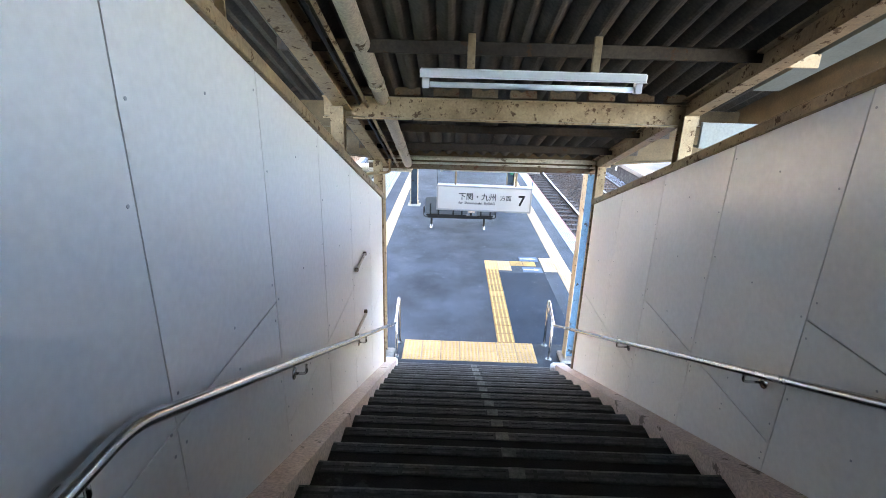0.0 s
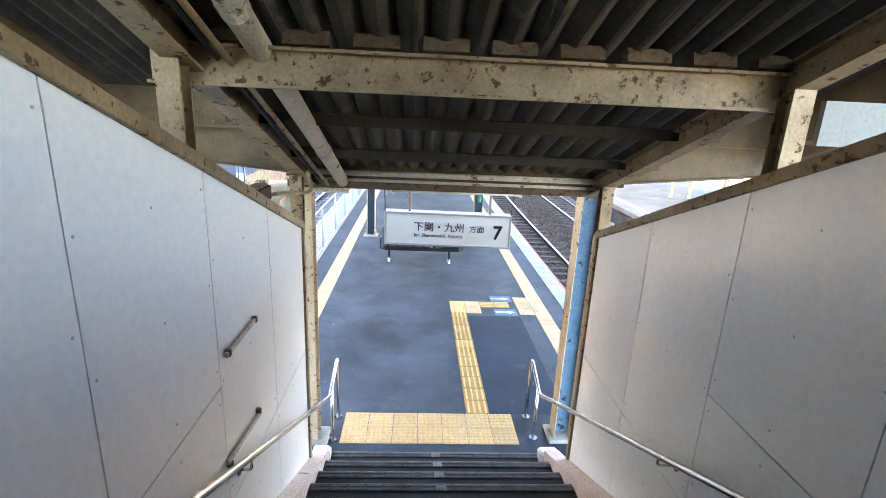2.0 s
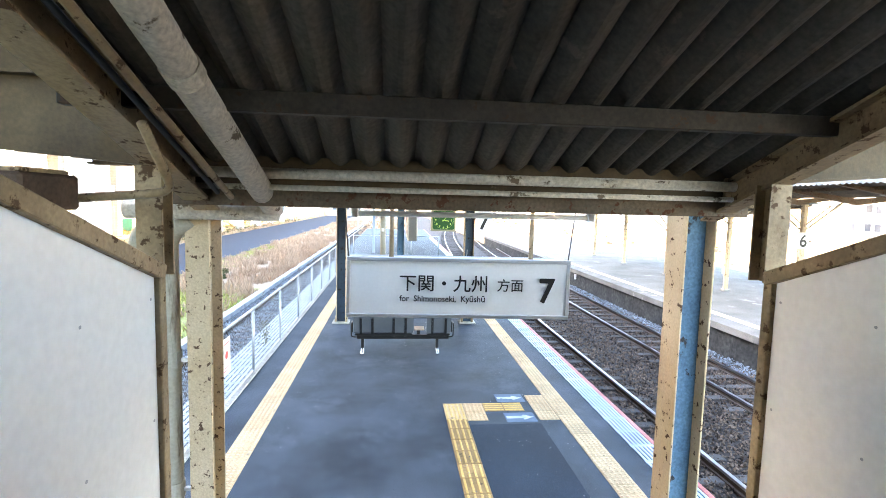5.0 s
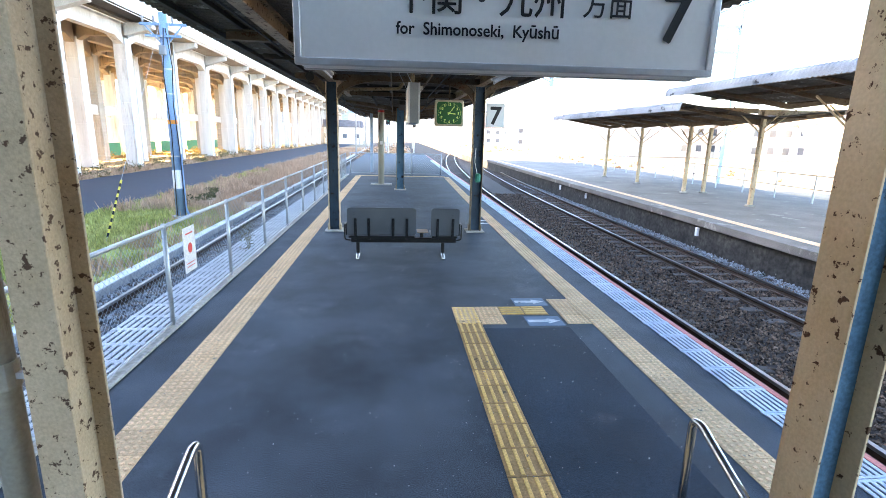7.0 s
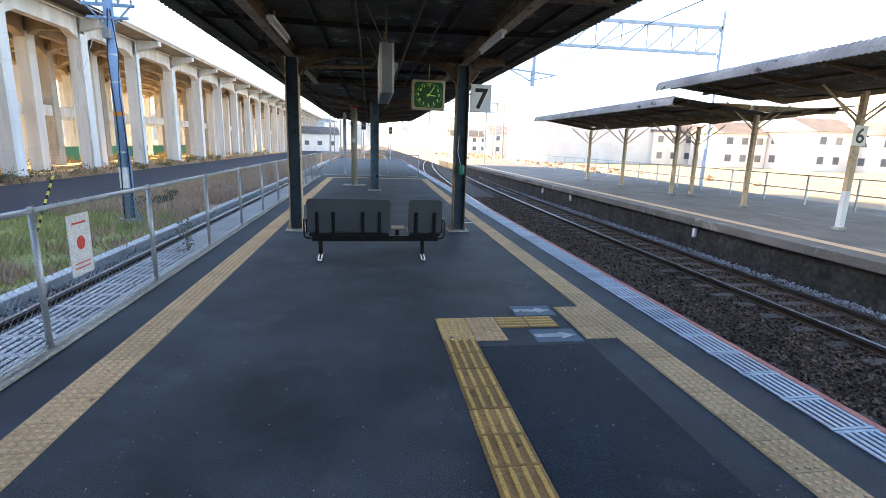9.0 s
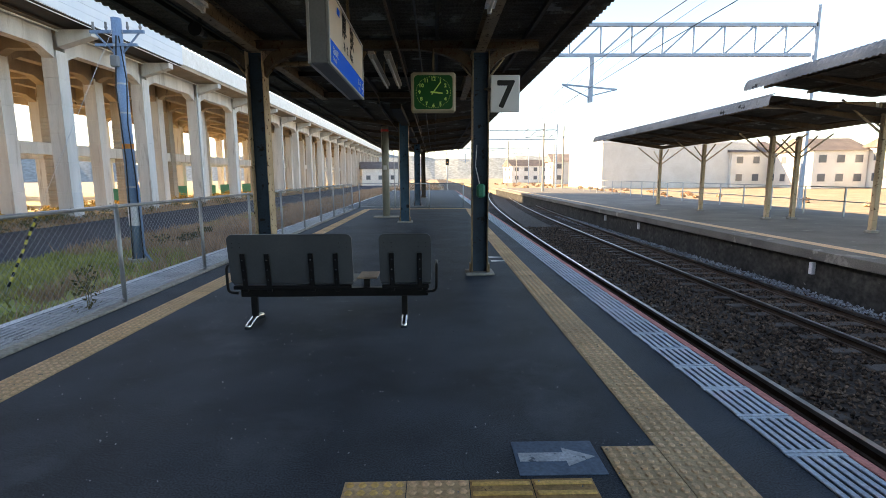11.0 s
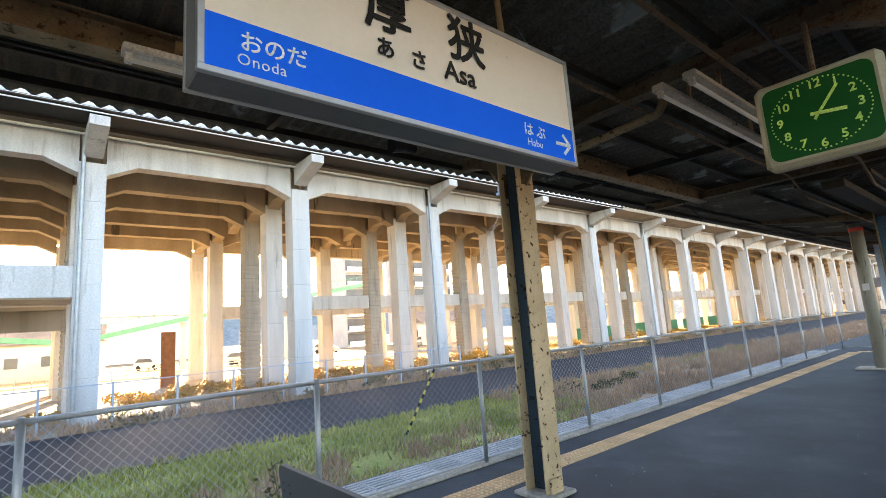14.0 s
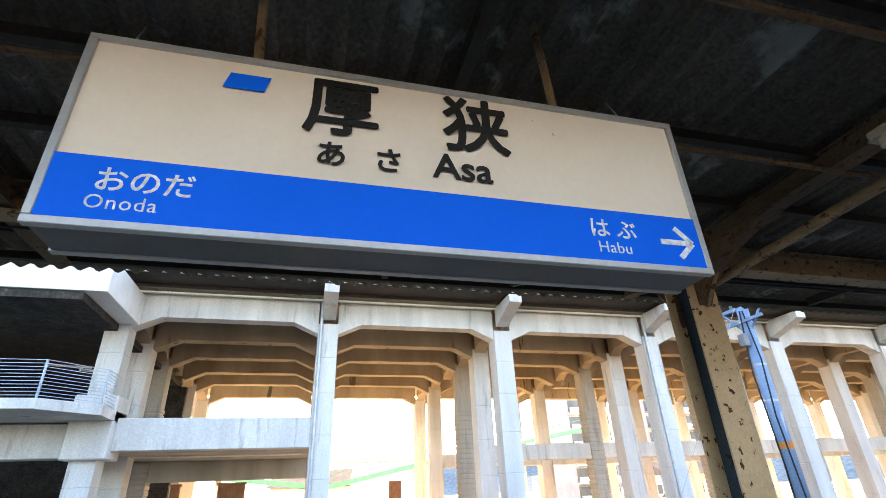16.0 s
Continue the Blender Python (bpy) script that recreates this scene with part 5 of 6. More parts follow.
part("cross_beam", B((-3.1, -2.2, -24, 3.9, 4.5, 5.7), c=0.03), CONC, hall)
rail_pts = [(0.9, -24), (0.9, 3.9), (-0.5, 5.25), (-2.0, 5.25)]
for p, q in zip(rail_pts, rail_pts[1:]):
    n = max(1, round(math.dist(p, q) / 1.6))
    for k in range(n):
        x, y = p[0] + (q[0] - p[0]) * k / n, p[1] + (q[1] - p[1]) * k / n
        part("baluster_post", B((x - 0.03, x + 0.03, y - 0.03, y + 0.03, 6.1, 7.35)), LIGHTBLUE, hall)
    bm = bmesh.new()
    for z in [6.2 + 0.115 * j for j in range(11)]:
        beam(bm, (*p, z), (*q, z), 0.02, 0.02)
    part("railing_bars", bm, LIGHTBLUE, hall)
# these walls are near-black too, standing in for the unlit hall inside
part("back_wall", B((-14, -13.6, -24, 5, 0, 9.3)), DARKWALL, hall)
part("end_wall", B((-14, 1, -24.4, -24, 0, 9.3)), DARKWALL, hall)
for y, n in ((5.95, 2), (8.1, 6)):
    screen = part("timber_screen", B((-9.82, -9.78, y, y + 0.215 * n, 0.1, 3.6)), TIMBER, hall, "red-brown timber screen")
    for k in range(n):
        part("plank", B((-9.775, -9.74 + 0.012 * (k % 2), y + 0.215 * k + 0.006, y + 0.215 * k + 0.209, 0.1, 3.6 - 0.5 * (k == 3)), c=0.006), TIMBER, screen)
    part("screen_head", B((-9.86, -9.7, y - 0.06, y + 0.215 * n + 0.06, 3.6, 3.72), c=0.01), TIMBER, screen)
# slab added to cut the sun off the paving below
part("floor_slab", B((-21.0, -3.15, 4.2, 12.4, 4.76, 5.02), c=0.01), CONCOLD, hall, "old concrete slab added over the hall bay to shade the paving")
part("lintel", B((-9.4, -9.0, 4.2, 12.6, 3.8, 4.75)), CONCOLD, hall)
for y in (2.4, 3.4):
    bm = bmesh.new()
    tube(bm, [(-3.2 - y, y - 1.5, 8.7), (-4.6 - y, y - 0.2, 8.9)], 0.06, 8)
    part("lamp_tube", bm, TUBE, hall)

structure("litter_ground", B((-52, -18.7, 20.6, 130, -1.2, -0.99), (-70, -34.1, -30, 20.55, -1.2, -0.99)), LITTER, "sunlit tan leaf litter and dry earth under the viaduct", "ground")

# pale blue fence before the viaduct
vf = thing("plaza_fence", (-18.75, 0, -1.0), "pale blue wire fence beside the service road", "fence")
for k in range(20):
    part("post", B((-0.035, 0.035, -6 + 2.0 * k - 0.035, -6 + 2.0 * k + 0.035, 0, 1.5)), LIGHTBLUE, vf)
    if k < 19:
        bm = fence_mesh(2.0, 1.4, 0.14, 0.0028)
        bm.transform(Matrix.Translation((0, -6 + 2.0 * k, 0.05)))
        part("wire_mesh", bm, LIGHTBLUE, vf, "thin wire mesh")
part("top_rail", B((-0.02, 0.02, -6, 32, 1.43, 1.47)), LIGHTBLUE, vf)


# ---- plants ----
def blades(name, regions, size, material, label, category, lean=0.35, width=0.02, seed=1):
    """Grass or leaves as one mesh of narrow triangles; regions: x0, x1, y0, y1, z, count, clumping."""
    rng = np.random.default_rng(seed)
    V = []
    for x0, x1, y0, y1, z, count, clump in regions:
        if clump:
            k = max(3, count // clump)
            cx, cy, ch = rng.uniform(x0, x1, k), rng.uniform(y0, y1, k), rng.uniform(0.5, 1.3, k)
            idx = rng.integers(0, k, count)
            x, y, h = cx[idx] + rng.normal(0, 0.14, count), cy[idx] + rng.normal(0, 0.14, count), ch[idx]
        else:
            x, y, h = rng.uniform(x0, x1, count), rng.uniform(y0, y1, count), np.ones(count)
        b = np.stack([x, y, np.full(count, z)], 1)
        a = rng.uniform(0, 6.283, count)
        d = np.stack([np.cos(a), np.sin(a), np.zeros(count)], 1)
        s = size * h * rng.uniform(0.45, 1.25, count)
        tip = b + np.stack([rng.normal(0, lean, count) * s, rng.normal(0, lean, count) * s, s], 1)
        w = width * rng.uniform(0.6, 1.4, count)[:, None]
        V.append(np.stack([b - d * w, b + d * w, tip], 1))
    V = np.concatenate(V).reshape(-1, 3)
    me = bpy.data.meshes.new(name)
    me.from_pydata(V.tolist(), [], np.arange(len(V)).reshape(-1, 3).tolist())
    me.materials.append(material)
    return tagged(new(name, me), label, category, "", "stuff")


def leaves(name, regions, size, material, label, category, seed=1):
    """Low bushes as one mesh of many small leaves; regions: x0, x1, y0, y1, z, height, bushes, leaves each."""
    rng = np.random.default_rng(seed)
    V = []
    for x0, x1, y0, y1, z, height, n, m in regions:
        for _ in range(n):
            c = np.array([rng.uniform(x0, x1), rng.uniform(y0, y1), z])
            r = height * rng.uniform(0.4, 1.1)
            p = rng.normal(0, 1, (m, 3))
            p = p / np.linalg.norm(p, axis=1)[:, None] * rng.uniform(0.25, 1.0, (m, 1)) ** 0.5 * np.array([r * 1.2, r * 1.2, r * 0.75])
            p += c + np.array([0, 0, r * 0.55])
            p[:, 2] = np.maximum(p[:, 2], z + 0.02)
            u, w = rng.normal(0, 1, (m, 3)), rng.normal(0, 1, (m, 3))
            u /= np.linalg.norm(u, axis=1)[:, None]
            w = np.cross(u, w)
            w /= np.linalg.norm(w, axis=1)[:, None]
            s = size * rng.uniform(0.6, 1.4, (m, 1))
            V.append(np.stack([p - u * s, p + w * s * 0.55, p + u * s, p - w * s * 0.55], 1))
    V = np.concatenate(V).reshape(-1, 3)
    me = bpy.data.meshes.new(name)
    me.from_pydata(V.tolist(), [], np.arange(len(V)).reshape(-1, 4).tolist())
    me.materials.append(material)
    return tagged(new(name, me), label, category, "", "stuff")


structure("verge", B((-10.95, -5.6, -30, 28, -1.06, -1.02)), surface("verge_green", (0.19, 0.225, 0.045), (0.38, 0.34, 0.11), 0.5, 0.95, bump=0.7, fine=16, grain=0.45), "green grassy verge beside the disused track", "verge")
structure("dry_verge", B((-10.95, -5.6, 28, 120, -1.06, -1.02)), surface("verge_dry", (0.36, 0.24, 0.15), (0.5, 0.35, 0.23), 0.4, 0.95, bump=0.7, fine=12, grain=0.4), "verge of dry brown grass", "verge")
blades("grass", ((-10.9, -7.6, 4, 27, -1.03, 26000, 30), (-8.4, -5.7, 4, 27, -1.03, 9000, 25), (-10.9, -9.3, 27, 50, -1.03, 7000, 30)), 0.16, GRASS, "short green grass with bare patches on the verge", "grass", seed=2)
blades("dry_grass", ((-7.6, -5.6, 6, 27, -1.03, 2500, 30), (-10.6, -5.6, 26, 60, -1.03, 34000, 60), (-10.6, -5.6, 60, 110, -1.03, 16000, 60), (-20.6, -18.3, 5, 50, -1.03, 22000, 40), (-20.6, -18.3, 50, 100, -1.03, 9000, 40)), 0.34, STRAW, "tall dry brown grass on the verge", "grass", width=0.022, seed=3)
leaves("yellow_shrubs", ((-30, -22.3, 17, 45, -1.0, 0.5, 170, 150), (-30, -23, 45, 110, -1.04, 0.6, 90, 90), (-23, -20.6, 20, 40, -1.04, 0.4, 40, 110), (-24, -21.5, 12.5, 16, -1.0, 0.35, 8, 110)), 0.07, LEAF, "low sunlit shrubs with yellow autumn leaves under the viaduct", "shrubs", seed=5)
leaves("dark_weeds", ((-21.4, -18.4, 16, 80, -1.04, 0.4, 110, 90), (-20.5, -18.5, 30, 110, -1.04, 0.7, 60, 90), (-9.5, -8.0, 26, 34, -1.03, 0.35, 6, 110)), 0.055, DARKLEAF, "dull green and brown weeds beside the road", "weeds", seed=6)
sapling = thing("sapling", (-2.42, 15.45, 0.0), "small dark-leaved weed growing by the fence", "plant")
bm = bmesh.new()
for k in range(6):
    a = k * 1.05
    tube(bm, [(0, 0, -0.1), (0.03 * math.cos(a), 0.03 * math.sin(a), 0.2), (0.12 * math.cos(a), 0.12 * math.sin(a), 0.36 + 0.03 * k)], 0.004, 5)
part("stem", bm, DARKLEAF, sapling)
bm = bmesh.new()
rng = random.Random(3)
for k in range(70):
    p = Vector((rng.gauss(0, 0.08), rng.gauss(0, 0.08), rng.uniform(0.0, 0.5)))
    u = Vector((rng.gauss(0, 1), rng.gauss(0, 1), rng.gauss(0, 0.6))).normalized()
    w = u.cross(Vector((rng.gauss(0, 1), rng.gauss(0, 1), rng.gauss(0, 1)))).normalized()
    bm.faces.new([bm.verts.new(p + q) for q in (-u * 0.035, w * 0.016, u * 0.035, -w * 0.016)])
part("foliage", bm, DARKLEAF, sapling)

# ---- catenary pole with its guy wire, left of the platform ----
cp = thing("utility_pole", (-7.4, 24.7, -1.03), "pale blue steel pole with cables and an orange band", "pole")
bm = bmesh.new()
tube(bm, [(0, 0, 0), (0, 0, 6.9)], [0.165, 0.13], 14)
part("shaft", bm, POLEBLUE, cp, smooth=True)
for z0, z1, r, mt, nm in ((3.32, 3.46, 0.156, ORANGE, "orange_band"), (1.1, 1.75, 0.17, POSTER, "white_wrap"), (0.0, 0.12, 0.3, CONCOLD, "footing")):
    bm = bmesh.new()
    tube(bm, [(0, 0, z0), (0, 0, z1)], r, 14)
    part(nm, bm, mt, cp)
part("crossarm", B((-0.75, 0.75, -0.04, 0.04, 6.5, 6.58)), POLEBLUE, cp)
part("crossarm", B((-0.55, 0.6, -0.16, -0.1, 6.12, 6.19)), POLEBLUE, cp)
for x0, x1 in ((-0.6, -0.1), (0.6, 0.1)):
    bm = bmesh.new()
    beam(bm, (x0, 0, 6.5), (x1, 0, 5.95), 0.04, 0.04)
    part("arm_brace", bm, POLEBLUE, cp)
for z in (2.2, 4.3, 5.1):
    bm = bmesh.new()
    tube(bm, [(0, 0, z), (0, 0, z + 0.05)], 0.163 - 0.004 * z, 14)
    part("strap", bm, GALV, cp)
part("cable_box", B((-0.1, 0.1, -0.3, -0.15, 5.55, 5.85), c=0.02), CASE, cp)
for x in (-0.65, -0.3, 0.3, 0.65):
    bm = bmesh.new()
    tube(bm, [(x, 0, 6.58), (x, 0, 6.66), (x, 0, 6.7), (x, 0, 6.8)], [0.02, 0.045, 0.03, 0.03], 8)
    part("insulator", bm, CASE, cp)
bm = bmesh.new()
tube(bm, [(0.2, -0.1, 0.1), (0.2, -0.12, 2.4), (0.15, -0.16, 4.0), (0.22, -0.14, 5.2), (0.1, -0.12, 6.4)], 0.017, 8)
part("cable", bm, RUBBER, cp)
bm = bmesh.new()
tube(bm, [(-0.05, -0.2, 0.1), (0.02, -0.2, 3.0), (-0.06, -0.2, 5.0), (0.05, -0.15, 6.4)], 0.018, 8)
part("cable", bm, RUBBER, cp)
bm = bmesh.new()
tube(bm, bent([(0.42, -0.05, 0.0), (0.2, -0.05, 0.3), (0.19, -0.05, 2.3)], 0.15), 0.045, 8)
part("conduit", bm, POLEBLUE, cp, smooth=True)
gw = thing("guy_wire", (-7.65, 20.3, -1.03), "guy wire with a yellow and black striped guard", "guy wire")
a, b = Vector((0, 0, 0)), Vector((0.2, 4.3, 6.6))
d = b.normalized()
bm = bmesh.new()
tube(bm, [a, b], 0.006, 6)
part("wire", bm, GALV, gw)
for k in range(16):
    bm = bmesh.new()
    tube(bm, [a + d * (0.25 + 0.11 * k), a + d * (0.25 + 0.11 * (k + 1))], 0.028, 8)
    part("guard_band", bm, YELLOW if k % 2 else BLACK, gw)

# ---- overhead line gantries, masts and wires over the tracks ----
def gantry(y, x0, x1, z0, z1, label):
    t = thing("line_gantry", (x1, y, -1.0), label, "gantry", "overhead line gantries")
    o = Vector((x1, y, -1.0))
    def seg(nm, p, q, w):
        bm = bmesh.new()
        beam(bm, Vector(p) - o, Vector(q) - o, w, w)
        part(nm, bm, LIGHTBLUE, t)
    seg("top_chord", (x0, y, z1), (x1, y, z1), 0.16)
    seg("bottom_chord", (x0, y, z0), (x1 - 0.2, y, z0), 0.15)
    n = 14
    for k in range(n):
        a, b = x0 + (x1 - x0) * k / n, x0 + (x1 - x0) * (k + 1) / n
        seg("diagonal", (a, y, z0), (b, y, z1), 0.085)
        seg("upright", (b, y, z0), (b, y, z1), 0.075)
    for x in (x0, x1):
        seg("mast", (x, y, -1.0), (x, y, z1 + 0.9), 0.16)
    for x in (9.1,):
        seg("drop_post", (x, y, z0), (x, y, z0 - 2.2), 0.2)
        seg("registration_arm", (x - 1.4, y, z0 - 1.35), (x + 1.3, y, z0 - 1.6), 0.08)
        seg("registration_arm", (x - 1.4, y, z0 - 1.35), (x, y, z0 - 2.0), 0.06)
        seg("registration_arm", (x, y, z0 - 1.9), (x + 1.3, y, z0 - 1.6), 0.06)


gantry(34.8, -1.0, 20.0, 7.2, 8.6, "pale blue lattice gantry carrying the overhead line")
gantry(84.0, -1.0, 19.6, 6.75, 8.1, "pale blue lattice gantry carrying the overhead line")
gantry(132.0, -1.4, 24.6, 6.75, 8.1, "pale blue lattice gantry carrying the overhead line")
wires = thing("overhead_wires", (6, 34.8, 5.0), "thin overhead contact and carrier wires", "wires")
for x, z, r in ((5.0, 5.15, 0.012), (4.9, 6.0, 0.011), (7.95, 5.15, 0.012), (7.9, 6.1, 0.011), (10.6, 7.9, 0.012), (12.5, 8.6, 0.012)):
    pts = []
    for k in range(40):
        y = -10 + 6.0 * k
        sag = -0.35 * math.sin(math.pi * ((y - 34.8) % 49) / 49) if z > 5.5 else 0
        pts.append((x + 0.0011 * max(0, y - 20) ** 2, y, z + sag))
    bm = bmesh.new()
    tube(bm, pts, r, 5)
    wpart("wire", bm, RUBBER, wires)
for x, y, h in ((12.4, 60, 6.6), (17.5, 72, 7.5), (14.2, 96, 7.4), (25, 108, 7.6), (21, 128, 7.6), (4.2, 118, 7.0), (-4.8, 74, 7), (-5.0, 100, 7.4), (31, 150, 8), (-8.2, 130, 7.4)):
    t = thing("mast", (x, y, -1.0), "slim grey overhead line mast beyond the platforms", "mast", "far masts")
    bm = bmesh.new()
    tube(bm, [(0, 0, 0), (0, 0, h + 1)], [0.12, 0.08], 8)
    part("shaft", bm, CONCOLD, t)
    bm = bmesh.new()
    beam(bm, (-1.9, 0, h - 0.4), (0.9, 0, h - 0.2), 0.07, 0.07)
    beam(bm, (-1.9, 0, h - 0.4), (0, 0, h + 0.5), 0.05, 0.05)
    part("bracket_arm", bm, GALV, t)
for x, y in ((3.6, 92), (-0.5, 70)):
    t = thing("signal", (x, y, -1.0), "railway signal with a round dark head beyond the platform", "signal", "signals")
    bm = bmesh.new()
    tube(bm, [(0, 0, 0), (0, 0, 5.0)], 0.09, 8)
    part("mast", bm, GALV, t)
    part("head", B((-0.28, 0.28, -0.12, 0.12, 4.2, 5.3), c=0.1), BLACK, t)
    bm = bmesh.new()
    tube(bm, [(0, -0.125, 4.7), (0, -0.14, 4.7)], 0.1, 12)
    part("lens", bm, ORANGE if x > 0 else GREENPAINT, t)

# ---- opposite platform: roofs, columns, fence ----
def canopy(name, y0, y1, edge, back, z, label):
    t = thing(name, (12, (y0 + y1) / 2, z), label, "canopy", "roofs of the opposite platform")
    mid = 13.3
    bm = bmesh.new()
    corrugated(bm, (edge, y0, z + 0.2), (mid - edge, 0, -0.38), (0, y1 - y0, 0), 0.15, 0.02, steps=5)
    wpart("front_sheet", bm, OLDROOF, t)
    bm = bmesh.new()
    corrugated(bm, (mid, y0, z - 0.18), (back - mid, 0, 0.4), (0, y1 - y0, 0), 0.15, 0.02, steps=5)
    wpart("rear_sheet", bm, OLDROOF, t)
    bm = bmesh.new()
    n = int((y1 - y0) / 0.15 * 5)
    rows = []
    for k in range(6):
        a = k / 5 * math.pi / 2
        rows.append([bm.verts.new((edge + 0.1 - 0.16 * math.sin(a), y0 + (y1 - y0) * i / n, z - 0.03 + 0.29 * max(0.0, math.cos(a)) ** 0.7 + 0.016 * math.sin(2 * math.pi * i / 5))) for i in range(n + 1)])
    for a, b in zip(rows, rows[1:]):
        for i in range(n):
            bm.faces.new((a[i], a[i + 1], b[i + 1], b[i]))
    wpart("rounded_eave", bm, ROOFTOP, t, "rounded grey corrugated eave")
    k = 0
    y = y0 + 0.6
    while y < y1:
        bm = bmesh.new()
        prism(bm, [(edge + 0.1, y, z + 0.1), (mid, y, z - 0.42), (mid, y, z - 0.25), (edge + 0.1, y, z + 0.16)], (0, 0.1, 0))
        prism(bm, [(mid, y, z - 0.42), (back, y, z + 0.08), (back, y, z + 0.16), (mid, y, z - 0.25)], (0, 0.1, 0))
        wpart("rafter", bm, BROWN, t)
        y += 2.1
    for x in (edge + 0.5, edge + 1.7, 14.5, 15.9):
        zz = z + 0.14 - 0.38 * (x - edge) / (mid - edge) if x < mid else z - 0.24 + 0.4 * (x - mid) / (back - mid)
        bm = bmesh.new()
        beam(bm, (x, y0, zz), (x, y1, zz), 0.06, 0.08)
        wpart("purlin", bm, BROWN, t)
    return t


canopy("low_canopy", 22.6, 36.4, 9.9, 16.8, 3.2, "low grey canopy over the opposite platform")
canopy("high_canopy", -8.0, 23.6, 9.85, 16.8, 3.7, "higher grey canopy over the opposite platform")
gb = thing("canopy_gable", (13.3, 23.4, 2.8), "cream beam closing the step between the two canopies", "beam")
wpart("board", B((10.2, 13.25, 23.36, 23.52, 3.2, 3.37), (13.35, 16.6, 23.36, 23.52, 3.15, 3.35), c=0.01), CREAM, gb)


def opp_column(x, y, top, label):
    t = thing("canopy_column", (x, y, -0.12), label, "column", "columns of the opposite platform")
    part("shaft", B((-0.07, 0.07, -0.07, 0.07, 0, top), c=0.012), CREAM, t)
    part("foot", B((-0.12, 0.12, -0.12, 0.12, 0, 0.07), c=0.01), CONCOLD, t, "concrete footing")
    if label.endswith("white-painted lower shaft"):
        part("painted_foot", B((-0.074, 0.074, -0.074, 0.074, 0.07, 1.0), c=0.012), WHITEPAINT, t, "white painted lower shaft")
    for s in (-1, 1):
        bm = bmesh.new()
        beam(bm, (s * 0.08, 0, top - 0.75), (s * 1.2, 0, top - 0.02 + (0.12 if s < 0 else 0.1)), 0.035, 0.045)
        part("brace", bm, CREAM, t)
    for s in (-1, 1):
        bm = bmesh.new()
        beam(bm, (0, s * 0.08, top - 0.6), (0, s * 0.85, top - 0.05), 0.03, 0.04)
        part("brace", bm, CREAM, t)
    return t


for x, y in ((13.3, 27.4), (14.3, 27.5), (13.3, 31.8), (13.3, 36.0)):
    opp_column(x, y, 2.9, "cream steel column with braces on the opposite platform")
for x, y in ((13.3, 23.1), (12.2, 18.4), (13.3, 13.6), (13.3, 8.6), (13.3, 3.6), (13.3, -1.4)):
    opp_column(x, y, 3.4, "cream steel column with a white-painted lower shaft" if y == 18.4 else "cream steel column with braces on the opposite platform")
six = thing("number_plate", (12.05, 18.2, 1.98), "white plate with the black numeral six on a column", "sign")
part("plate", B((-0.19, 0.19, -0.015, 0.015, 0, 0.48), c=0.005), SIGNGREY, six)
lettering("6", 0.5, Matrix.Translation((0, -0.0165, 0.07)) @ UPRIGHT, INK, six, "black numeral", "CENTER", bold=0.008)
part("arm", B((0.19, 0.25, -0.01, 0.01, 0.2, 0.24)), DARKSTEEL, six)
of = thing("platform_railing", (16.6, 20, -0.12), "grey steel railing behind the opposite platform", "railing")
for k in range(30):
    part("post", B((-0.025, 0.025, -14 + 2 * k - 0.025, -14 + 2 * k + 0.025, 0, 1.1)), GALV, of)
for z in (0.55, 1.08):
    part("rail", B((-0.02, 0.02, -14, 44, z, z + 0.04)), GALV, of)
for y in (20.2, 29.2, 33.0):
    t = thing("white_marker", (9.36, y, -0.52), "small white marker on the opposite platform wall", "marker", "wall markers")
    part("plate", B((0.08, 0.17, -0.05, 0.05, -0.13, 0.13), c=0.01), POSTER, t)


# ---- distance: houses, flats, hills ----
def house(at, w, d, h, rot, label, gable=True, floors=2):
    t = thing("house", Matrix.Translation(at) @ Matrix.Rotation(rot, 4, "Z"), label, "house", "houses")
    part("wall", B((-w / 2, w / 2, -d / 2, d / 2, 0, h)), HOUSEWALL, t)
    bm = bmesh.new()
    if gable:
        prism(bm, [(-w / 2 - 0.4, -d / 2 - 0.4, h), (-w / 2 - 0.4, 0, h + d * 0.25), (-w / 2 - 0.4, d / 2 + 0.4, h)], (w + 0.8, 0, 0))
    else:
        box(bm, (-w / 2 - 0.1, -d / 2 - 0.1, h), (w / 2 + 0.1, d / 2 + 0.1, h + 0.35))
    part("roof", bm, HOUSEROOF if gable else CONCOLD, t)
    for f in range(floors):
        z = h * (f + 0.35) / floors
        for k in range(max(1, int(w / 2.6))):
            x = -w / 2 + (k + 0.5) * w / max(1, int(w / 2.6))
            wn = part("window", B((x - 0.62, x + 0.62, -d / 2 - 0.05, -d / 2 + 0.02, z, z + 1.2)), ALU, t)
            part("pane", B((x - 0.55, x + 0.55, -d / 2 - 0.07, -d / 2 - 0.05, z + 0.06, z + 1.14)), PANE, wn)
        for k in range(max(1, int(d / 3.2))):
            y = -d / 2 + (k + 0.5) * d / max(1, int(d / 3.2))
            wn = part("window", B((-w / 2 - 0.05, -w / 2 + 0.02, y - 0.6, y + 0.6, z, z + 1.2)), ALU, t)
            part("pane", B((-w / 2 - 0.07, -w / 2 - 0.05, y - 0.53, y + 0.53, z + 0.06, z + 1.14)), PANE, wn)
    return t


warehouse = house((40, 96, -0.6), 26, 14, 7.0, 0.1, "large white warehouse beyond the tracks", False, 0)
warehouse.children[0].data.materials[0] = WHITEPAINT
house((53, 94, -0.6), 9, 8, 5.6, 0.15, "two-storey house with a tiled roof beyond the tracks")
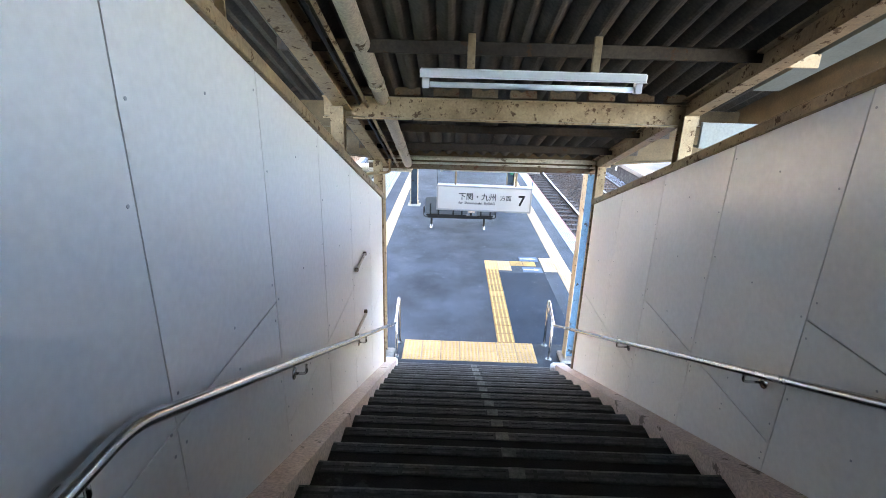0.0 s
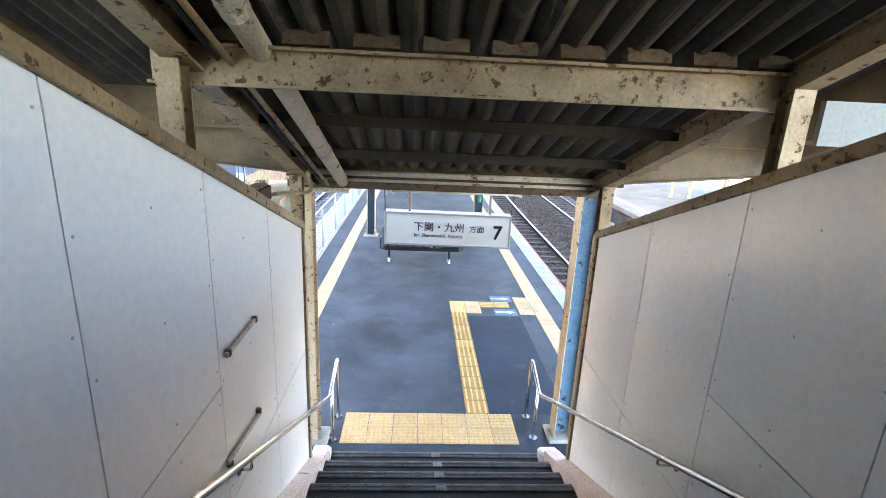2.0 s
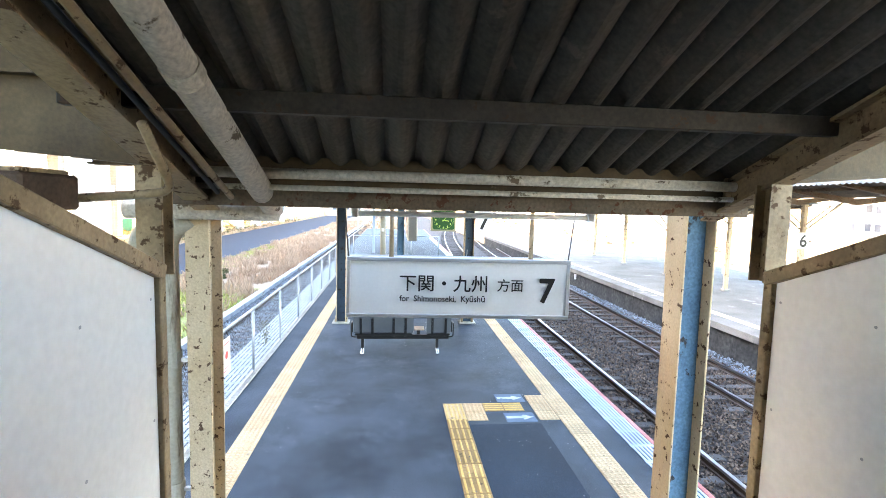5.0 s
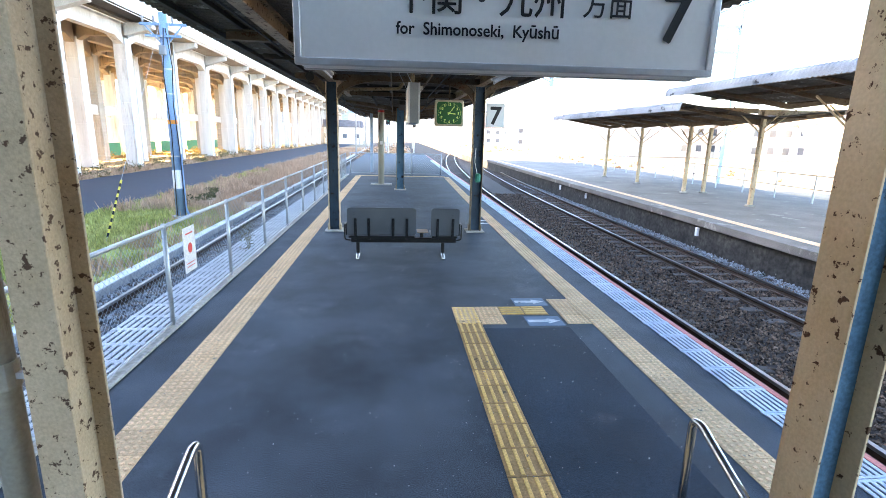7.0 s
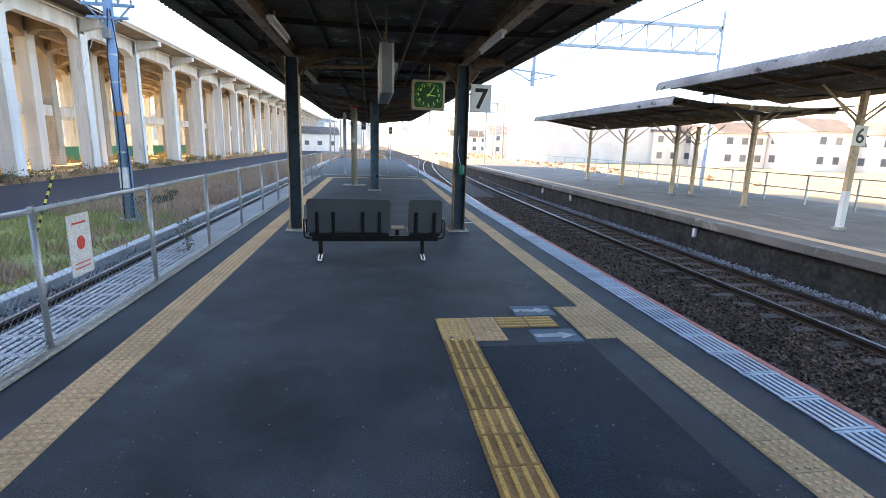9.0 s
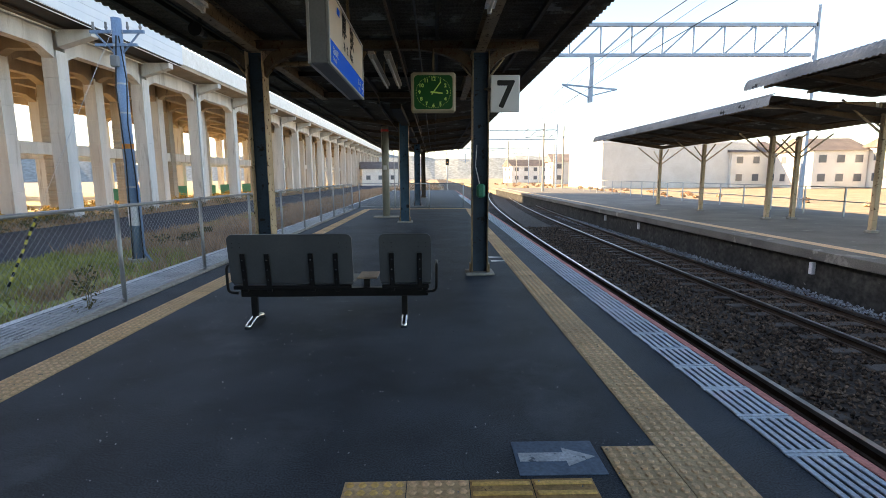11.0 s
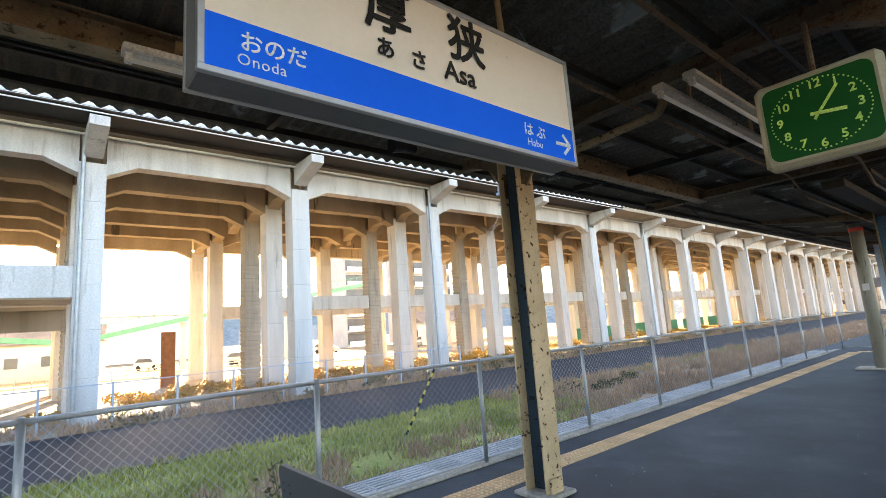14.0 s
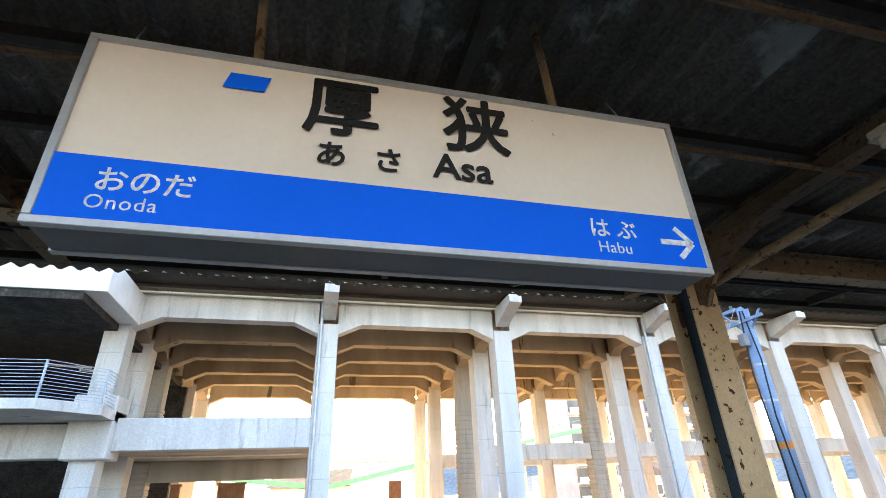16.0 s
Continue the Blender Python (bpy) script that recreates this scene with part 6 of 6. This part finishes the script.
house((60, 85, -0.6), 8, 8, 5.4, 0.0, "two-storey house with a tiled roof beyond the tracks")
house((69, 78, -0.6), 9, 9, 5.8, 0.1, "two-storey house with a tiled roof beyond the tracks")
house((78, 74, -0.6), 10, 8, 5.5, -0.1, "two-storey house with a tiled roof beyond the tracks")
house((66, 104, -0.6), 9, 9, 5.6, 0.2, "two-storey house with a tiled roof beyond the tracks")
house((92, 88, -0.6), 12, 26, 24.0, 0.05, "tall pale block of flats beyond the houses", False, 8)
house((36, 138, -0.6), 10, 8, 5.5, 0.0, "house with a tiled roof far along the line")
house((30, 165, -0.6), 12, 8, 5.0, 0.2, "house with a tiled roof far along the line")
house((50, 175, -0.6), 14, 9, 6.0, 0.1, "house with a tiled roof far along the line")
house((-14, 150, -1.0), 10, 8, 4.5, 0.2, "low grey shed beside the line", True, 1)
house((-26, 185, -1.0), 14, 9, 6.5, 0.0, "pale building beside the viaduct's far end", False, 2)
house((-112, 31, -1.0), 20, 12, 8.4, 1.571, "grey hall with a ribbed roof behind the viaduct", False, 0)


def flats(at, w, floors, label):
    """A block of flats facing +x: on each floor white parapets before dark recesses, between cross walls."""
    t = thing("apartment_block", at, label, "apartment block", "flats behind the viaduct")
    part("wall", B((-10, 0, -w / 2, w / 2, 0, 2.9 * floors)), FLATWALL, t)
    part("roof", B((-10.3, 0.9, -w / 2 - 0.3, w / 2 + 0.3, 2.9 * floors, 2.9 * floors + 0.5)), CONCOLD, t)
    n = max(2, round(w / 3.4))
    for f in range(floors):
        z = 2.9 * f
        for k in range(n):
            y0 = -w / 2 + w * k / n + 0.25
            y1 = -w / 2 + w * (k + 1) / n - 0.25
            wn = part("window", B((0.0, 0.03, y0, y1, z + 0.5, z + 2.5)), PANE, t)
            part("balcony", B((0.9, 1.02, y0 - 0.1, y1 + 0.1, z, z + 1.1)), WHITEPAINT, t)
            part("balcony_slab", B((0.0, 0.9, y0 - 0.1, y1 + 0.1, z, z + 0.14)), WHITEPAINT, t)
    return t


flats((-84, 65.0, -1.0), 8.5, 8, "pale block of flats with white balconies behind the viaduct")
flats((-84, 82.5, -1.0), 11.0, 7, "grey block of flats with white balconies behind the viaduct")
house((-70, 16, -1.0), 9, 8, 3.8, 1.4, "white cottage behind the viaduct", True, 1)
house((-64, 66, -1.0), 9, 8, 3.6, 1.5, "brick-red cottage behind the viaduct", True, 1)
office = house((-165, 33.2, -1.0), 10, 15, 11.2, 0.0, "long grey office building far behind the footbridge", False, 3)
office.children[0].data.materials[0] = CONCOLD
bridge = thing("footbridge", (-60, 17, -1.0), "green painted footbridge with sloping decks behind the viaduct", "footbridge")
for y0, z0, y1, z1 in ((-34, 7.6, -11, 4.9), (-11, 4.9, 0, 3.55), (0, 3.55, 10, 5.5), (10, 5.5, 34, 9.5)):
    bm = bmesh.new()
    beam(bm, (0, y0, z0), (0, y1, z1), 2.0, 0.5)
    part("deck", bm, PALEGREEN, bridge)
    bm = bmesh.new()
    beam(bm, (0.95, y0, z0 + 1.2), (0.95, y1, z1 + 1.2), 0.06, 0.06)
    n = int((y1 - y0) / 1.0)
    for k in range(n):
        y, z = y0 + (y1 - y0) * k / n, z0 + (z1 - z0) * k / n
        box(bm, (0.93, y - 0.02, z), (0.97, y + 0.02, z + 1.2))
    part("railing", bm, PALEGREEN, bridge)
for y, z in ((-24, 6.2), (-11, 4.7), (0, 3.3), (10, 5.2), (22, 7.2)):
    part("pier", B((-0.3, 0.3, y - 0.3, y + 0.3, 0, z)), GALV, bridge)
stand = thing("cycle_stand", (-47, 9, -0.99), "low galvanised rails of a cycle stand behind the viaduct", "cycle stand", "cycle stands")
for z in (0.45, 0.85):
    bm = bmesh.new()
    tube(bm, [(0, 0, z), (0, 7, z)], 0.03, 6)
    part("rail", bm, GALV, stand)
for k in range(8):
    bm = bmesh.new()
    tube(bm, [(0, k, 0), (0, k, 0.87)], 0.03, 6)
    part("post", bm, GALV, stand)
for x, y in ((-47, 18), (-53, 12), (-53, 24), (-47, 28), (-58, 19)):
    copy_thing(stand, Matrix.Translation((x, y, -0.99)))
hoard = thing("timber_board", (-34.6, 20.7, -0.99), "red-brown timber board standing beside a viaduct column", "board")
part("sheet", B((-0.05, 0.05, -0.42, 0.42, 0.0, 3.5), c=0.01), TIMBER, hoard)
for k in range(9):
    x, y = -56 - (k % 3) * 5, 10 + 7.5 * k
    t = thing("parked_car", Matrix.Translation((x, y, -1.0)) @ Matrix.Rotation(0.3 * (k % 4), 4, "Z"), "small pale car parked behind the viaduct", "car", "parked cars")
    bm = bmesh.new()
    prism(bm, [(-1.9, -0.75, 0.3), (1.9, -0.75, 0.3), (1.95, -0.75, 0.75), (1.1, -0.75, 0.9), (0.6, -0.75, 1.42), (-1.4, -0.75, 1.45), (-1.9, -0.75, 0.95)], (0, 1.5, 0))
    part("body", bm, CARPAINT, t)
    bm = bmesh.new()
    prism(bm, [(0.95, -0.77, 0.92), (0.55, -0.77, 1.34), (-1.3, -0.77, 1.36), (-1.7, -0.77, 0.95)], (0, 1.54, 0))
    part("windows", bm, PANE, t)
    for x in (-1.2, 1.2):
        for y in (-0.72, 0.72):
            bm = bmesh.new()
            tube(bm, [(x, y - 0.1, 0.3), (x, y + 0.1, 0.3)], 0.3, 12)
            part("wheel", bm, RUBBER, t)
for k in range(5):
    t = thing("green_panel_fence", (-30.5, 62.8 + 8.4 * k, -1.0), "green sheet fence between the viaduct columns", "fence", "green sheet fences")
    part("sheet", B((-0.05, 0.05, -3.3, 3.3, 0, 1.4), c=0.01), GREENPAINT, t)
bm = bmesh.new()
rng = np.random.default_rng(8)
n = 120
for seed, dist, hh, y00 in ((1, 420, 34, -0.9), (2, 560, 52, -1.0)):
    a0, a1 = radians(20), radians(175)
    tops, bots = [], []
    for i in range(n + 1):
        a = a0 + (a1 - a0) * i / n
        z = hh * (0.45 + 0.55 * noise.noise((3.1 * a + seed * 7, seed, 0)) + 0.12 * noise.noise((17 * a, seed, 3)))
        tops.append(bm.verts.new((dist * math.cos(a), dist * math.sin(a), max(4, z))))
        bots.append(bm.verts.new((dist * 0.93 * math.cos(a), dist * 0.93 * math.sin(a), -2)))
    for i in range(n):
        bm.faces.new((bots[i], bots[i + 1], tops[i + 1], tops[i]))
structure("far_hills", bm, HILL, "low wooded hills on the horizon", "hills")
leaves("far_scrub", ((-4, 2.5, 64, 110, -1.1, 1.2, 50, 60), (16, 30, 40, 140, -0.62, 0.3, 90, 60)), 0.16, STRAW, "sunlit dry scrub beyond the platforms", "scrub", seed=9)
for x, y in ((2.42, 18.35), (2.42, 18.75)):
    t = thing("floor_mark", (x, y, 0.0), "small worn white triangle painted on the platform", "marking", "painted marks")
    bm = bmesh.new()
    prism(bm, [(0, 0, 0.001), (0.3, 0.07, 0.001), (0, 0.16, 0.001)], (0, 0, 0.003))
    part("paint", bm, WHITEPAINT, t)
gh = thing("plastic_holder", (2.12, 17.2, 1.15), "small green plastic holder tied to a column", "holder")
part("body", B((-0.06, 0.06, -0.08, 0.02, 0, 0.2), c=0.03), GREENPAINT, gh)
bm = bmesh.new()
tube(bm, [(-0.02, -0.02, 0.2), (-0.08, -0.03, 0.45), (-0.06, 0.0, 0.75)], 0.008, 6)
part("cord", bm, GALV, gh)
for x, y, z in ((-1.3, 16.2, 3.16),):
    t = thing("loudspeaker", (x, y, z), "small dark loudspeaker hung under the platform roof", "loudspeaker", "loudspeakers")
    bm = bmesh.new()
    tube(bm, [(0, 0.1, 0), (0, 0, 0), (0, -0.14, 0)], [0.04, 0.045, 0.08], 14)
    part("horn", bm, BLACK, t)
    part("hanger", B((-0.01, 0.01, -0.01, 0.03, 0, 0.33)), DARKSTEEL, t)
cable_t = thing("roof_cables", (0.9, 17, 3.05), "cables and thin pipes under the platform roof", "cables")
for x, z, r, mt in ((0.95, 3.24, 0.018, BROWN), (1.25, 3.24, 0.013, RUBBER), (0.2, 3.24, 0.014, BROWN), (-1.25, 3.24, 0.012, RUBBER)):
    bm = bmesh.new()
    tube(bm, [(x, 8.2, z), (x, 21.5, z), (x, 22.2, z - 0.22), (x, 46, z - 0.22)], r, 8)
    wpart("cable", bm, mt, cable_t)
dp = thing("drain_pipe", (0.4, 17.42, 3.12), "ochre drain pipe with an elbow beside the cross beam", "pipe")
bm = bmesh.new()
tube(bm, bent([(-0.95, 17.5, 3.06), (0.38, 17.5, 3.12), (0.46, 17.5, 3.26)], 0.06), 0.035, 10)
wpart("pipe", bm, CREAM_DIRTY, dp, smooth=True)

# ---- platform surface pieces: tactile tiles, slotted edge plates ----
def dot_tile(n=5, s=0.296):
    bm = B((-s / 2, s / 2, -s / 2, s / 2, 0, 0.006), c=0.002)
    for f in bm.faces:
        f.material_index = 1
    for i in range(n):
        for j in range(n):
            x, y = (i + 0.5) / n * s - s / 2, (j + 0.5) / n * s - s / 2
            a = [bm.verts.new((x + 0.021 * math.cos(k * math.pi / 3), y + 0.021 * math.sin(k * math.pi / 3), 0.006)) for k in range(6)]
            b = [bm.verts.new((x + 0.015 * math.cos(k * math.pi / 3), y + 0.015 * math.sin(k * math.pi / 3), 0.013)) for k in range(6)]
            for k in range(6):
                bm.faces.new((a[k], a[(k + 1) % 6], b[(k + 1) % 6], b[k]))
            bm.faces.new(b)
    return bm


def bar_tile(s=0.296):
    bm = B((-s / 2, s / 2, -s / 2, s / 2, 0, 0.006), c=0.002)
    for f in bm.faces:
        f.material_index = 1
    for i in range(4):
        x = (i + 0.5) / 4 * s - s / 2
        box(bm, (x - 0.014, -s / 2 + 0.01, 0.004), (x + 0.014, s / 2 - 0.01, 0.013), 0.004)
    return bm


def plate_tile(w, n, s=0.392):
    bm = bmesh.new()
    for i in range(n + 1):
        x = -w / 2 + w * (i + 0.5) / (n + 1)
        box(bm, (x - w / (n + 1) * 0.32, -s / 2 + 0.025, 0.0), (x + w / (n + 1) * 0.32, s / 2 - 0.025, 0.011), 0.003)
    for e in (-1, 1):
        box(bm, (-w / 2, e * (s / 2 - 0.0135) - 0.0135, 0.0), (w / 2, e * (s / 2 - 0.0135) + 0.0135, 0.0106), 0.002)
    return bm


kept = {}
for x0, x1, y0, y1 in ((1.31, 2.33, 8.38, 11.5),):
    part("asphalt_patch", B((x0, x1, y0, y1, -0.01, 0.003), c=0.0025), ASPHALTNEW, platform, "newer dark asphalt patch")


def tile(kind, x, y, mtl, rot=0.0, make=None):
    key = (kind, mtl.name)
    if key not in kept:
        ob = part(kind, make(), mtl, platform)
        ob.data.materials.append(TILEBROWN if kind == "guide_tile" else TILEDIRT)
        kept[key] = ob.data
    else:
        ob = piece(kind, kept[key], platform)
    ob.matrix_basis = Matrix.Translation((x, y, random.uniform(-0.0012, 0.0008))) @ Matrix.Rotation(rot + random.uniform(-0.004, 0.004), 4, "Z")
    return ob


for i in range(7):
    for j in range(2):
        tile("tactile_tile", -0.52 + 0.3 * (i + 0.5), 7.77 + 0.3 * (j + 0.5), TACT, 0, dot_tile)
for k in range(11):
    tile("guide_tile", 1.155, 8.37 + 0.3 * (k + 0.5), TACTDARK, 0, bar_tile)
for k in range(2):
    tile("tactile_tile", 1.155, 11.62 + 0.3 * (k + 0.5), TACT, 0, dot_tile)
    tile("tactile_tile", 1.455, 11.62 + 0.3 * (k + 0.5), TACTOLD, 0, dot_tile)
for k in range(2):
    tile("guide_tile", 1.755 + 0.3 * k, 12.07, TACTDARK, math.pi / 2, bar_tile)
for k in range(3):
    tile("tactile_tile", 2.49, 11.6 + 0.3 * (k + 0.5), TACTOLD, 0, dot_tile)
for k in range(86):
    y = 6.5 + 0.3 * k
    tile("tactile_tile", 2.79 + 0.0006 * max(0, y - 14) ** 2, y, TACTOLD, 0, dot_tile)
    tile("tactile_tile", -1.57, y, TACTOLD, 0, dot_tile)
for k in range(15):
    tile("tactile_tile", -1.4 + 0.3 * k, 32.3, TACTOLD, 0, dot_tile)
for k in range(110):
    tile("edge_plate", 3.44, 5.0 + 0.4 * k, STRIP, 0, lambda: plate_tile(0.32, 5))
for k in range(75):
    tile("slotted_plate", -2.5, 3.0 + 0.4 * k, GRATE, 0, lambda: plate_tile(0.6, 7))
part("red_edge", B((3.602, 3.665, -12, 62, -0.1, 0.008), c=0.004), REDEDGE, platform, "faded red line on the platform's edge")
part("fence_kerb", B((-2.25, -2.11, 2, 33, 0.0, 0.03), c=0.008), CONCOLD, platform)
for y0, y1 in ((12.25, 12.56), (11.55, 11.86)):
    t = part("arrow_plate", B((1.86, 2.3, y0, y1, 0.0005, 0.004)), surface("arrow_plate_blue", (0.05, 0.085, 0.14), (0.1, 0.15, 0.22), 3, 0.6, bump=0.1), platform, "worn blue plate with a white arrow")
    bm = bmesh.new()
    ym = (y0 + y1) / 2
    prism(bm, [(1.88, ym - 0.04, 0.0045), (2.12, ym - 0.04, 0.0045), (2.12, ym - 0.085, 0.0045), (2.28, ym, 0.0045), (2.12, ym + 0.085, 0.0045), (2.12, ym + 0.04, 0.0045), (1.88, ym + 0.04, 0.0045)], (0, 0, 0.0015))
    part("arrow", bm, MARKPALE, t, "worn white arrow")
